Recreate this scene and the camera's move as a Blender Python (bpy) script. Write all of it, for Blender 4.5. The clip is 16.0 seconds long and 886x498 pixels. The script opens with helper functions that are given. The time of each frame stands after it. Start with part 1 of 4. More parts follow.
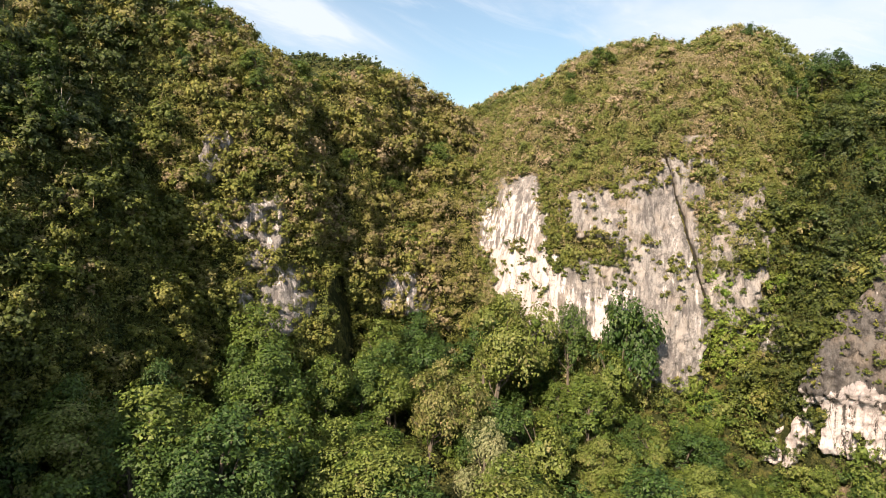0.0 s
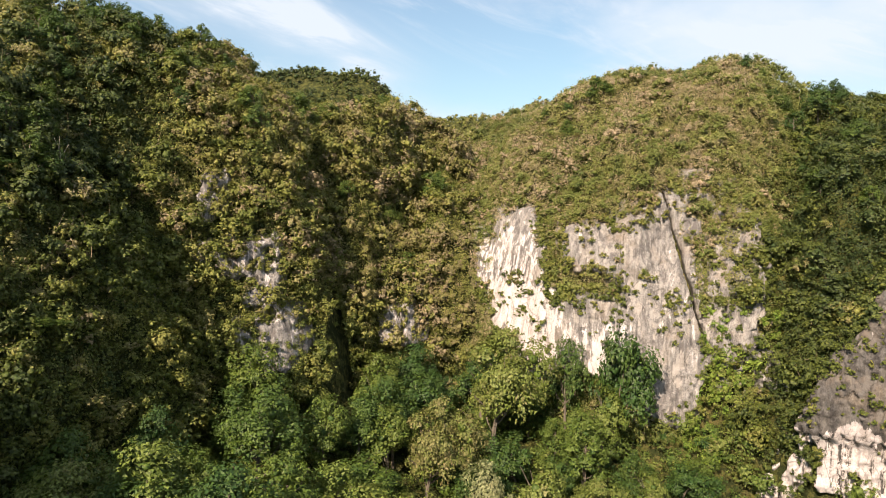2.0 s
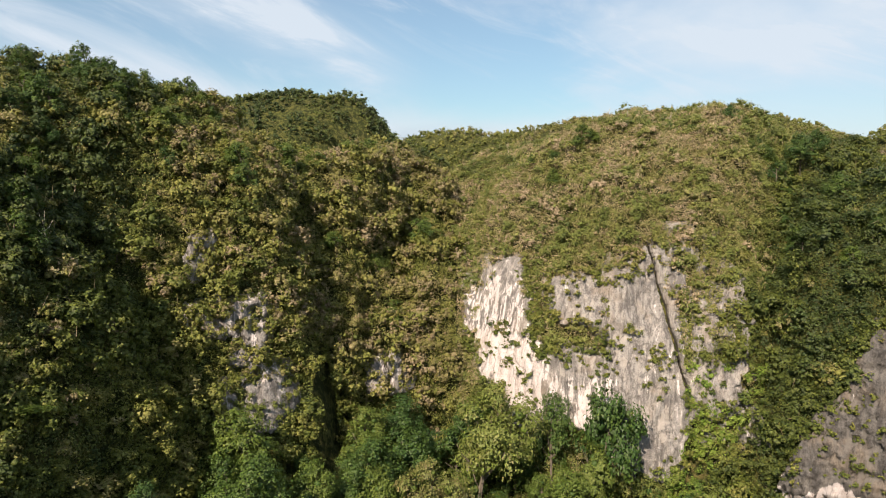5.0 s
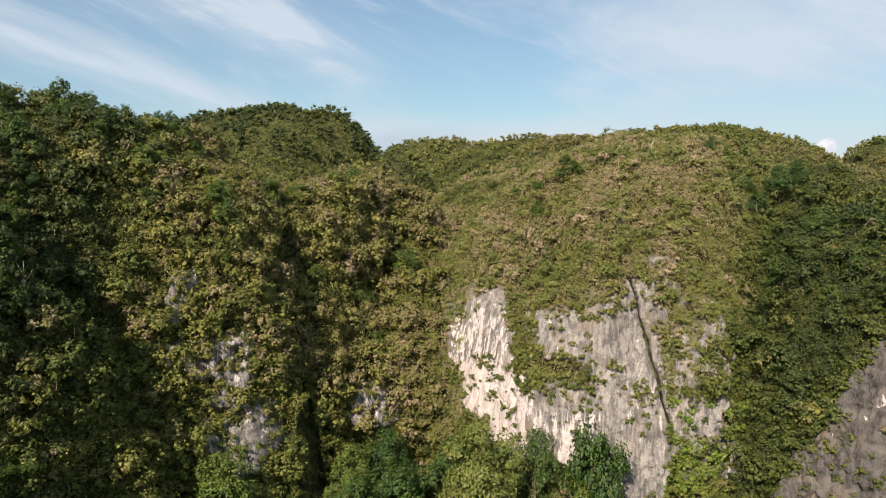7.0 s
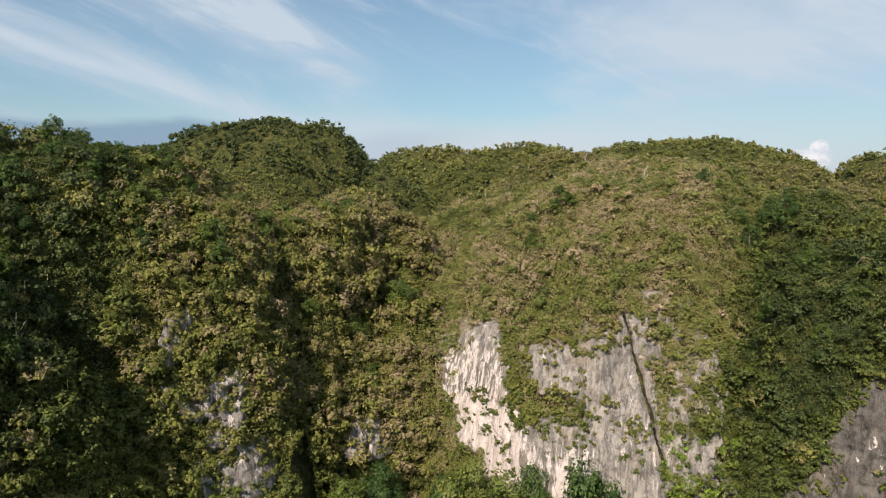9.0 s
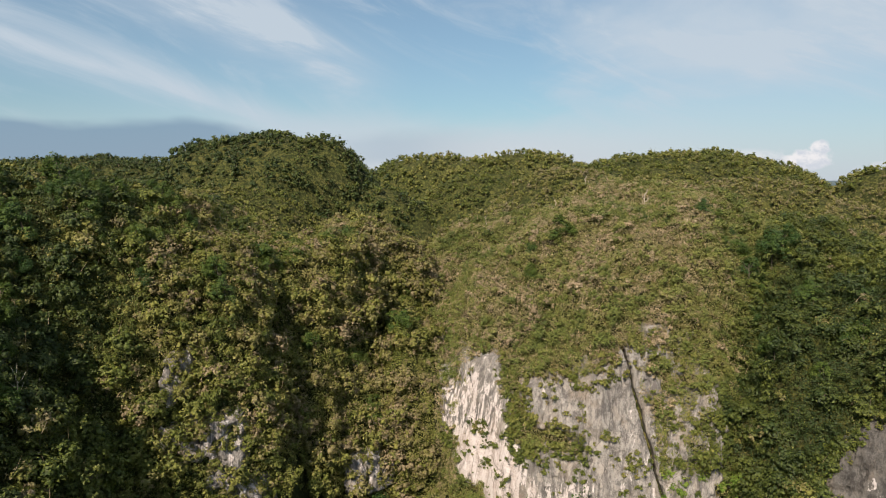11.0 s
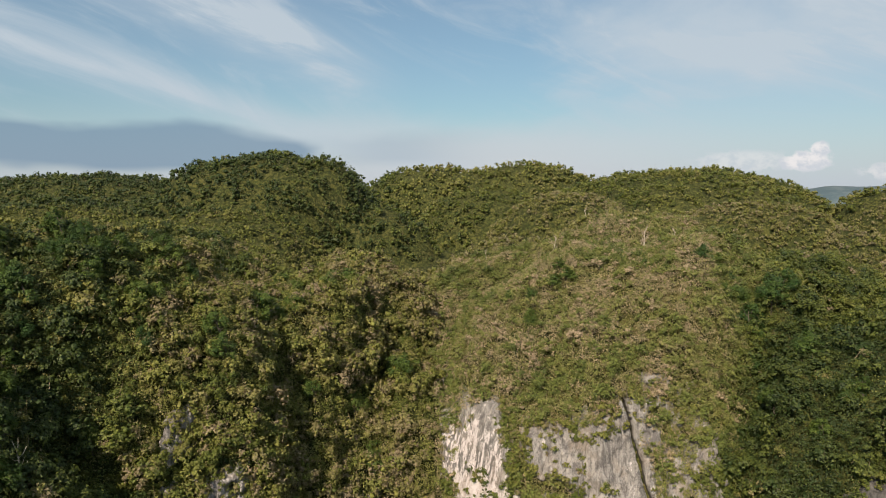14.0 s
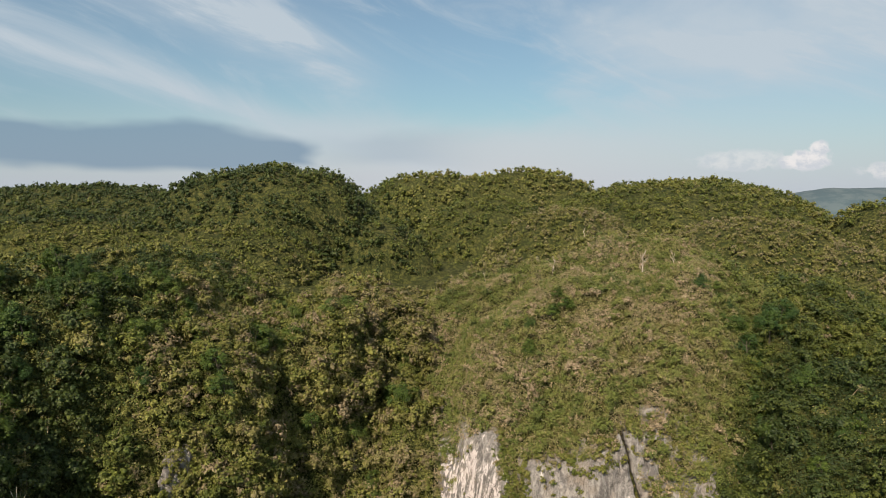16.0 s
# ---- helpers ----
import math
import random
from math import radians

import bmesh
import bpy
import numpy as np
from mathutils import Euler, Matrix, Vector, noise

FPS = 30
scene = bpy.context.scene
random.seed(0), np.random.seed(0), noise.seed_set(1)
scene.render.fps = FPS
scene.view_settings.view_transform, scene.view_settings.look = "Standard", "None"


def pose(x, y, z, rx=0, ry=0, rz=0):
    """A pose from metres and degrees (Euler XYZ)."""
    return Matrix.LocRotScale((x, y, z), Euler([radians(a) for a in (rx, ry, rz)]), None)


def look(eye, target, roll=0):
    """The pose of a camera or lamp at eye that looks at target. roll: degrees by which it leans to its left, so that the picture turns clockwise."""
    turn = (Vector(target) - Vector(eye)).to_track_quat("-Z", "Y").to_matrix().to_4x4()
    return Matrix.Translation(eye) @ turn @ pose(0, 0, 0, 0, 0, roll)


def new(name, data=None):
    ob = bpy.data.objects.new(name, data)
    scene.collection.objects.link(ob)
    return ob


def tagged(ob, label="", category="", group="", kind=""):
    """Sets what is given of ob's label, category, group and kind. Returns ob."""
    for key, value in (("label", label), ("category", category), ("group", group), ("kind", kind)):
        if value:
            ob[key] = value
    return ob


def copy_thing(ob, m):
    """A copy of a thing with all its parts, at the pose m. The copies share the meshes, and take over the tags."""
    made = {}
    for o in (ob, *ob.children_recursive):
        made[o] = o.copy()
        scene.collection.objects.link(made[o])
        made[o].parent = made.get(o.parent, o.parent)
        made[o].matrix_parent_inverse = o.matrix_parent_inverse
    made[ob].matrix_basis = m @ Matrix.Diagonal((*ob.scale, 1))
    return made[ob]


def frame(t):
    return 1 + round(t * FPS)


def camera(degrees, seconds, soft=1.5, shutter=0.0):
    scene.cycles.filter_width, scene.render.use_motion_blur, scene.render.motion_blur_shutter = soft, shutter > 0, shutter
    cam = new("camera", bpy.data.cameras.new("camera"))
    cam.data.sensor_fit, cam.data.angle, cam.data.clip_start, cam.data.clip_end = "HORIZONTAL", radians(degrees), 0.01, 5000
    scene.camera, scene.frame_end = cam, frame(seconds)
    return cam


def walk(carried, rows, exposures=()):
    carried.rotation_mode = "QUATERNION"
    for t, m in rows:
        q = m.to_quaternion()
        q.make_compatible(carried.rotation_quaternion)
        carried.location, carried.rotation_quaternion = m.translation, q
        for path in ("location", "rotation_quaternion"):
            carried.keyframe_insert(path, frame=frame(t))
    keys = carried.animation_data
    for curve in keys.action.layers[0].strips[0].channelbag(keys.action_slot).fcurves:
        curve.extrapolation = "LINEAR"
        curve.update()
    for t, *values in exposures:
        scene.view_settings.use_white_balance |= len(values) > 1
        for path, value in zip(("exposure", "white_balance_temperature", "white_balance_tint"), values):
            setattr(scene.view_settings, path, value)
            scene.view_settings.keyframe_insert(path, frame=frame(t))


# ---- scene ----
cam = camera(64.4, 16.0, soft=0.7)
METRES, EYE, TILT, LEAN, TURN = 50.0, 45.0, -5.0, 0.0, 0.0
ROWS = [
    (0.0, 0.0, 0.0, 0.0, -0.0, 0.0, -0.0),
    (0.5, 0.0003, -0.0015, 0.0281, 0.05, 0.0, -0.02),
    (1.0, 0.0014, -0.0032, 0.0586, 0.09, 0.05, -0.01),
    (1.5, 0.0027, -0.0048, 0.0886, 0.02, 0.08, -0.01),
    (2.0, 0.0046, -0.007, 0.1194, -0.1, 0.1, -0.0),
    (2.5, 0.0059, -0.0088, 0.1509, -0.18, 0.11, 0.0),
    (3.0, 0.0066, -0.0104, 0.1819, -0.36, 0.14, -0.01),
    (3.5, 0.0072, -0.0121, 0.2131, -0.64, 0.16, 0.01),
    (4.0, 0.0075, -0.0135, 0.244, -0.85, 0.21, 0.04),
    (6.5, 0.0077, -0.0183, 0.3991, -1.92, 0.41, 0.12),
    (7.0, 0.0081, -0.0188, 0.4298, -2.4, 0.44, 0.15),
    (7.5, 0.008, -0.0199, 0.4609, -2.59, 0.48, 0.15),
    (8.0, 0.0083, -0.0209, 0.4925, -2.75, 0.51, 0.17),
    (8.5, 0.0083, -0.022, 0.5242, -2.84, 0.54, 0.16),
    (9.0, 0.0085, -0.0228, 0.5565, -2.87, 0.54, 0.16),
    (11.5, 0.0111, -0.0299, 0.7142, -2.83, 0.58, 0.19),
    (12.0, 0.0113, -0.0313, 0.7447, -2.84, 0.61, 0.2),
    (12.5, 0.0117, -0.0327, 0.7759, -2.82, 0.62, 0.19),
    (13.0, 0.0124, -0.0345, 0.8071, -2.81, 0.66, 0.19),
    (13.5, 0.0122, -0.0355, 0.8376, -2.81, 0.65, 0.2),
    (14.0, 0.0123, -0.0358, 0.8698, -2.8, 0.66, 0.2),
    (14.5, 0.0128, -0.0367, 0.902, -2.8, 0.65, 0.21),
    (15.0, 0.0138, -0.0382, 0.9339, -2.82, 0.63, 0.21),
    (15.5, 0.0148, -0.0388, 0.9662, -2.84, 0.62, 0.19),
    (16.0, 0.0155, -0.0394, 0.9989, -2.86, 0.59, 0.19),
]
walk(cam, [(t, pose(0, 0, EYE, TILT, LEAN, TURN) @ pose(METRES * x, METRES * y, METRES * z, 90 + pitch, roll, yaw)) for t, x, y, z, yaw, pitch, roll in ROWS],
     [(0.0, 1.55, 6800, 16), (4.0, 1.33, 6650, 14), (9.0, 0.97, 6350, 12), (16.0, 0.80, 6500, 10)])

# ---------------------------------------------------------------- light
SUN_AZ, SUN_EL = 205.0, 37.0      # degrees clockwise from +y (ahead), above the horizon
sun_dir = Vector((math.sin(radians(SUN_AZ)) * math.cos(radians(SUN_EL)),
                  math.cos(radians(SUN_AZ)) * math.cos(radians(SUN_EL)),
                  math.sin(radians(SUN_EL))))
sun_data = bpy.data.lights.new("sun", "SUN")
sun_data.energy, sun_data.angle, sun_data.color = 4.75, radians(0.6), (1.0, 0.815, 0.60)
sun = new("sun", sun_data)
sun.matrix_world = look(sun_dir * 900, (0, 0, 0))


class Nodes:
    """Small helper that adds and links shader nodes."""

    def __init__(self, tree):
        self.tree = tree
        tree.nodes.clear()

    def add(self, kind, ins=None, **props):
        n = self.tree.nodes.new(kind)
        for k, v in props.items():
            setattr(n, k, v)
        for k, v in (ins or {}).items():
            if isinstance(v, bpy.types.NodeSocket):
                self.tree.links.new(v, n.inputs[k])
            else:
                n.inputs[k].default_value = v
        return n

    def math(self, op, a, b=0.0, clamp=False):
        return self.add("ShaderNodeMath", {0: a, 1: b}, operation=op, use_clamp=clamp).outputs[0]

    def span(self, v, lo, hi, a=0.0, b=1.0):
        return self.add("ShaderNodeMapRange", {"Value": v, "From Min": lo, "From Max": hi, "To Min": a, "To Max": b},
                        interpolation_type="SMOOTHSTEP").outputs[0]

    def mix(self, f, a, b, blend="MIX"):
        n = self.add("ShaderNodeMix", None, data_type="RGBA", blend_type=blend)
        for sock, v in ((n.inputs[0], f), (n.inputs[6], a), (n.inputs[7], b)):
            if isinstance(v, bpy.types.NodeSocket):
                self.tree.links.new(v, sock)
            else:
                sock.default_value = v
        return n.outputs[2]

    def noise(self, vec, scale, detail=3.0, rough=0.55, dist=0.0):
        return self.add("ShaderNodeTexNoise", {"Vector": vec, "Scale": scale, "Detail": detail, "Roughness": rough,
                                               "Distortion": dist}).outputs[0]

    def scaled(self, vec, s, off=(0, 0, 0)):
        return self.add("ShaderNodeMapping", {"Vector": vec, "Scale": s, "Location": off}).outputs[0]


def rgb(r, g, b):
    return (r, g, b, 1.0)


# sky: daylight with thin streaked cloud, a slate bank low down and small cumulus
world = bpy.data.worlds.new("sky")
scene.world = world
world.use_nodes = True
W = Nodes(world.node_tree)
sky = W.add("ShaderNodeTexSky", sky_type="NISHITA", sun_disc=False, sun_elevation=radians(SUN_EL),
            sun_rotation=radians(SUN_AZ), altitude=50.0, air_density=1.0, dust_density=1.2, ozone_density=2.0)
way = W.add("ShaderNodeTexCoord").outputs["Generated"]
sep = W.add("ShaderNodeSeparateXYZ", {0: way})
up = sep.outputs[2]
az = W.math("ARCTAN2", sep.outputs[0], sep.outputs[1])
flat = W.add("ShaderNodeCombineXYZ", {0: az, 1: up, 2: 0.0}).outputs[0]


def streaked(slant, along, across, seed):
    """Noise drawn out along lines that sink to the right by that slant."""
    v = W.math("ADD", up, W.math("MULTIPLY", az, slant))
    vec = W.add("ShaderNodeCombineXYZ", {0: W.math("MULTIPLY", az, along), 1: W.math("MULTIPLY", v, across), 2: seed}).outputs[0]
    return v, W.noise(vec, 1.0, 7.0, 0.6, 0.8)


def bell(v, mid, width):
    d = W.math("DIVIDE", W.math("SUBTRACT", v, mid), width)
    return W.math("EXPONENT", W.math("MULTIPLY", W.math("MULTIPLY", d, d), -1.0))


v1, n1 = streaked(0.33, 4.0, 16.0, 0.3)
v2, n2 = streaked(0.27, 3.0, 22.0, 5.1)
veil = W.noise(W.scaled(flat, (3.0, 7.0, 1.0), (3.1, 0.4, 0)), 1.0, 6.0, 0.55, 0.5)
band1 = W.math("MULTIPLY", bell(v1, 0.150, 0.040), W.math("MULTIPLY", W.span(n1, 0.22, 0.62, 0.2, 0.74), W.span(az, 0.02, -0.14)))
band2 = W.math("MULTIPLY", bell(v2, 0.047, 0.026), W.math("MULTIPLY", W.span(n2, 0.24, 0.62, 0.2, 0.66), W.span(az, 0.20, -0.10)))
right = W.math("MULTIPLY", W.math("MULTIPLY", W.span(W.math("ADD", az, W.math("MULTIPLY", W.math("SUBTRACT", veil, 0.5), 0.25)), 0.17, 0.33), W.span(up, 0.07, 0.18, 0.15, 1.0)), W.span(veil, 0.25, 0.60, 0.45, 0.85))
wisps = W.math("MULTIPLY", W.span(n1, 0.46, 0.72), W.span(up, 0.05, 0.2, 0.15, 0.5))
thin = W.math("MINIMUM", W.math("ADD", W.math("ADD", band1, band2), W.math("ADD", right, wisps)), 0.9)
haze = W.span(up, 0.13, -0.01)
edge = W.noise(W.scaled(flat, (6.0, 14.0, 1.0), (0.6, 0.15, 0)), 1.0, 3.0, 0.45, 0.3)
soft = W.math("MULTIPLY", W.math("SUBTRACT", edge, 0.5), 0.045)
low = W.math("ADD", up, soft)
bank = W.math("MULTIPLY", W.math("MULTIPLY", W.span(low, 0.030, 0.044), W.span(W.math("ADD", low, W.math("MULTIPLY", W.span(az, -0.30, -0.10), 0.02)), 0.100, 0.082)), W.span(W.math("ADD", az, W.math("MULTIPLY", soft, 4.0)), -0.115, -0.165))
bank2 = W.math("MULTIPLY", W.math("MULTIPLY", W.span(low, 0.035, 0.055), W.span(low, 0.095, 0.07)), bell(az, -0.02, 0.09))
lump = W.noise(W.scaled(flat, (60.0, 70.0, 1.0)), 1.0, 5.0, 0.6)


def cumulus(mid, height, wide, tall, cut):
    dx, dy = W.math("DIVIDE", W.math("SUBTRACT", az, mid), wide), W.math("DIVIDE", W.math("SUBTRACT", up, height), tall)
    d = W.math("SQRT", W.math("ADD", W.math("MULTIPLY", dx, dx), W.math("MULTIPLY", dy, dy)))
    d = W.math("ADD", d, W.math("MULTIPLY", W.math("SUBTRACT", lump, 0.5), 1.6))
    return W.math("MULTIPLY", W.span(d, 1.15, 0.75), cut)


puff = W.math("MAXIMUM", W.math("MAXIMUM", cumulus(0.522, 0.044, 0.030, 0.013, 0.8), cumulus(0.537, 0.058, 0.012, 0.010, 0.8)),
              W.math("MAXIMUM", cumulus(0.45, 0.045, 0.06, 0.014, 0.35), cumulus(0.63, 0.03, 0.05, 0.012, 0.5)))
sky_col = W.mix(1.0, sky.outputs[0], rgb(0.0485, 0.0578, 0.0552), "MULTIPLY")
sky_col = W.mix(0.17, sky_col, rgb(0.28, 0.305, 0.34))
sky_col = W.mix(W.math("MULTIPLY", haze, 0.75), sky_col, rgb(0.318, 0.340, 0.388))
low_cloud = W.math("MULTIPLY", W.span(W.math("ADD", up, W.math("MULTIPLY", W.math("SUBTRACT", veil, 0.5), 0.10)), 0.125, 0.07), bell(az, 0.12, 0.34))
sky_col = W.mix(W.math("MULTIPLY", low_cloud, 0.6), sky_col, rgb(0.350, 0.352, 0.378))
sky_col = W.mix(thin, sky_col, rgb(0.308, 0.348, 0.382))
sky_col = W.mix(W.math("ADD", W.math("MULTIPLY", bank, 0.78), W.math("MULTIPLY", bank2, 0.25)), sky_col, rgb(0.115, 0.172, 0.232))
sky_col = W.mix(puff, sky_col, W.mix(W.span(lump, 0.38, 0.62), rgb(0.36, 0.37, 0.40), rgb(0.52, 0.49, 0.48)))
W.add("ShaderNodeOutputWorld", {0: W.add("ShaderNodeBackground", {"Color": sky_col, "Strength": 1.0}).outputs[0]})


# ---------------------------------------------------------------- materials
def material(name):
    m = bpy.data.materials.new(name)
    m.use_nodes = True
    return m, Nodes(m.node_tree)


def leaf_material(name, deep, lively, dry, grain=4.0, gloss=0.5, rough=(0.55, 1.25)):
    """Leaves: green that runs from deep to lively with the plant's tint, and to dry grey-brown past 0.7."""
    m, N = material(name)
    tint = N.add("ShaderNodeAttribute", attribute_name="tint").outputs["Fac"]
    island = N.add("ShaderNodeNewGeometry").outputs["Random Per Island"]
    whole = N.add("ShaderNodeObjectInfo").outputs["Random"]
    co = N.add("ShaderNodeTexCoord").outputs["Object"]
    spots = N.noise(co, grain, 3.0, 0.7)
    t = N.math("ADD", tint, N.math("MULTIPLY", N.math("SUBTRACT", island, 0.5), 0.10))
    t = N.math("ADD", t, N.math("MULTIPLY", N.math("SUBTRACT", spots, 0.5), 0.25))
    t = N.math("ADD", t, N.math("MULTIPLY", N.math("SUBTRACT", whole, 0.5), 0.24), clamp=True)
    ramp = N.add("ShaderNodeValToRGB", {0: t})
    els = ramp.color_ramp.elements
    els[0].position, els[0].color = 0.0, rgb(*deep)
    els[1].position, els[1].color = 0.62, rgb(*lively)
    e = els.new(0.34)
    e.color = rgb(0.2 * deep[0] + 0.52 * lively[0], 0.2 * deep[1] + 0.62 * lively[1], 0.2 * deep[2] + 0.42 * lively[2])
    e = els.new(0.76)
    e.color = rgb(*[(a + b) / 2 for a, b in zip(lively, dry)])
    e = els.new(0.92)
    e.color = rgb(*dry)
    e = els.new(1.0)
    e.color = rgb(*[1.35 * a for a in dry])
    v = N.math("MULTIPLY", N.span(island, 0.0, 1.0, 0.80, 1.18), N.span(spots, 0.32, 0.62, rough[0], rough[1]))
    col = N.mix(1.0, ramp.outputs[0], N.add("ShaderNodeCombineColor", {0: v, 1: v, 2: v}).outputs[0], "MULTIPLY")
    bump = N.add("ShaderNodeBump", {"Height": spots, "Strength": 0.7, "Distance": 0.8 / grain})
    body = N.add("ShaderNodeBsdfPrincipled", {"Base Color": col, "Roughness": gloss, "Specular IOR Level": 0.3, "Normal": bump.outputs[0]})
    lit = N.add("ShaderNodeBsdfTranslucent", {"Color": N.mix(1.0, col, rgb(1.15, 1.2, 0.5), "MULTIPLY")})
    mixed = N.add("ShaderNodeMixShader", {0: 0.24, 1: body.outputs[0], 2: lit.outputs[0]})
    N.add("ShaderNodeOutputMaterial", {0: mixed.outputs[0]})
    return m


def bark_material(name, dark, pale):
    m, N = material(name)
    co = N.add("ShaderNodeTexCoord").outputs["Object"]
    n = N.noise(N.scaled(co, (3, 3, 0.7)), 2.0, 5.0, 0.6)
    col = N.mix(N.span(n, 0.35, 0.65), rgb(*dark), rgb(*pale))
    bump = N.add("ShaderNodeBump", {"Height": n, "Strength": 0.5, "Distance": 0.05})
    N.add("ShaderNodeOutputMaterial", {0: N.add("ShaderNodeBsdfPrincipled", {"Base Color": col, "Roughness": 0.85,
                                                                          "Normal": bump.outputs[0]}).outputs[0]})
    return m


def ground_material():
    """Soil under a low tangle of creepers and litter."""
    m, N = material("undergrowth")
    co = N.add("ShaderNodeTexCoord").outputs["Object"]
    n1 = N.noise(co, 0.12, 5.0, 0.6)
    n2 = N.noise(co, 2.2, 6.0, 0.7)
    n3 = N.noise(co, 0.8, 4.0, 0.6)
    col = N.mix(N.span(n1, 0.35, 0.65), rgb(0.040, 0.056, 0.017), rgb(0.068, 0.066, 0.031))
    dome = N.add("ShaderNodeVectorMath", {0: N.scaled(co, (1.0, 1.0, 0.0)), 1: (42.0, 150.0, 0.0)}, operation="DISTANCE").outputs["Value"]
    col = N.mix(N.span(N.math("ADD", dome, N.math("MULTIPLY", n1, 14.0)), 50.0, 32.0, 0.0, 0.9), col, rgb(0.150, 0.120, 0.055))
    col = N.mix(N.span(n2, 0.46, 0.62), col, rgb(0.110, 0.115, 0.032))
    col = N.mix(N.span(n3, 0.58, 0.48), col, rgb(0.028, 0.036, 0.013))
    n4 = N.noise(co, 0.45, 6.0, 0.75)
    col = N.mix(N.span(n4, 0.50, 0.60), col, rgb(0.088, 0.092, 0.028))
    col = N.mix(N.span(n4, 0.44, 0.36), col, rgb(0.026, 0.036, 0.012))
    away = N.add("ShaderNodeVectorMath", {0: co, 1: (63.0, 98.0, 0.0)}, operation="DISTANCE").outputs["Value"]
    scree = N.span(N.math("ADD", away, N.math("MULTIPLY", n3, 9.0)), 14.0, 9.0)
    col = N.mix(scree, col, N.mix(N.span(n2, 0.4, 0.6), rgb(0.16, 0.115, 0.085), rgb(0.30, 0.235, 0.19)))
    bump = N.add("ShaderNodeBump", {"Height": N.math("ADD", n2, n3), "Strength": 1.0, "Distance": 0.9})
    N.add("ShaderNodeOutputMaterial", {0: N.add("ShaderNodeBsdfPrincipled", {"Base Color": col, "Roughness": 0.95, "Specular IOR Level": 0.1,
                                                                          "Normal": bump.outputs[0]}).outputs[0]})
    return m


def rock_material(name, fresh_bias, shade=1.0):
    """Limestone: weathered grey with dark streaks, chalky where it has flaked; 'fresh' marks the flaked zones, below 0
    the painted shade of clefts.
    """
    m, N = material(name)
    co = N.add("ShaderNodeTexCoord").outputs["Object"]
    fresh = N.add("ShaderNodeAttribute", attribute_name="fresh").outputs["Fac"]
    big = N.noise(co, 0.16, 5.0, 0.6)
    runs = N.noise(N.scaled(co, (1.0, 1.0, 0.07)), 1.1, 6.0, 0.62, 0.2)
    wide = N.noise(N.scaled(co, (1.0, 1.0, 0.16)), 0.33, 4.0, 0.6, 0.3)
    fine = N.noise(co, 3.4, 6.0, 0.7)
    tone = N.math("ADD", N.math("MULTIPLY", runs, 0.6), N.math("MULTIPLY", fine, 0.4))
    grey = N.mix(N.span(tone, 0.40, 0.60), rgb(0.112 * shade, 0.107 * shade, 0.110 * shade), rgb(0.262 * shade, 0.258 * shade, 0.258 * shade))
    grey = N.mix(N.span(big, 0.50, 0.70, 0.0, 0.6), grey, rgb(0.215, 0.180, 0.150))
    blot = N.noise(N.scaled(co, (1.0, 1.0, 0.45)), 0.6, 5.0, 0.7, 0.3)
    grey = N.mix(N.span(blot, 0.52, 0.62, 0.0, 0.75), grey, rgb(0.30 * shade, 0.285 * shade, 0.275 * shade))
    grey = N.mix(N.span(blot, 0.46, 0.36, 0.0, 0.7), grey, rgb(0.075 * shade, 0.075 * shade, 0.078 * shade))
    pale = N.mix(N.span(tone, 0.40, 0.58), rgb(0.33, 0.295, 0.29), rgb(0.47, 0.445, 0.465))
    f = N.math("ADD", fresh, N.math("MULTIPLY", N.math("SUBTRACT", runs, 0.5), 2.4))
    f = N.math("ADD", f, N.math("MULTIPLY", N.math("SUBTRACT", wide, 0.5), 1.6))
    f = N.math("ADD", f, N.math("MULTIPLY", N.math("SUBTRACT", fine, 0.5), 0.5))
    col = N.mix(N.span(f, 0.50 - fresh_bias, 0.72 - fresh_bias), grey, pale)
    crack = N.add("ShaderNodeTexVoronoi", {"Vector": N.mix(0.12, N.scaled(co, (1, 1, 0.30)), N.add("ShaderNodeTexNoise", {"Vector": co, "Scale": 0.7}).outputs[1]), "Scale": 0.42}, feature="DISTANCE_TO_EDGE").outputs["Distance"]
    col = N.mix(N.span(crack, 0.025, 0.0, 0.0, 0.45), col, rgb(0.06, 0.055, 0.05))
    col = N.mix(N.span(fresh, -0.3, -0.8), col, rgb(0.035, 0.033, 0.028))   # shade inside clefts, painted dark
    bump = N.add("ShaderNodeBump", {"Height": N.math("ADD", fine, N.math("MULTIPLY", runs, 1.5)), "Strength": 1.0, "Distance": 0.35})
    N.add("ShaderNodeOutputMaterial", {0: N.add("ShaderNodeBsdfPrincipled", {"Base Color": col, "Roughness": 0.9, "Specular IOR Level": 0.2,
                                                                          "Normal": bump.outputs[0]}).outputs[0]})
    return m


LEAF = leaf_material("shrub_leaf", (0.036, 0.060, 0.016), (0.166, 0.168, 0.044), (0.172, 0.140, 0.090), 5.0)
SCRUB = leaf_material("dry_scrub", (0.062, 0.086, 0.027), (0.184, 0.192, 0.062), (0.240, 0.194, 0.140), 5.0)
WOODS = leaf_material("woodland_leaf", (0.032, 0.052, 0.016), (0.150, 0.152, 0.040), (0.170, 0.145, 0.10), 3.0, rough=(0.45, 1.32))
TREE_LEAF = leaf_material("tree_leaf", (0.027, 0.064, 0.016), (0.120, 0.152, 0.034), (0.155, 0.130, 0.065), 5.0)
PALE_LEAF = leaf_material("pale_leaf", (0.125, 0.145, 0.078), (0.19, 0.20, 0.105), (0.22, 0.20, 0.12), 5.0)
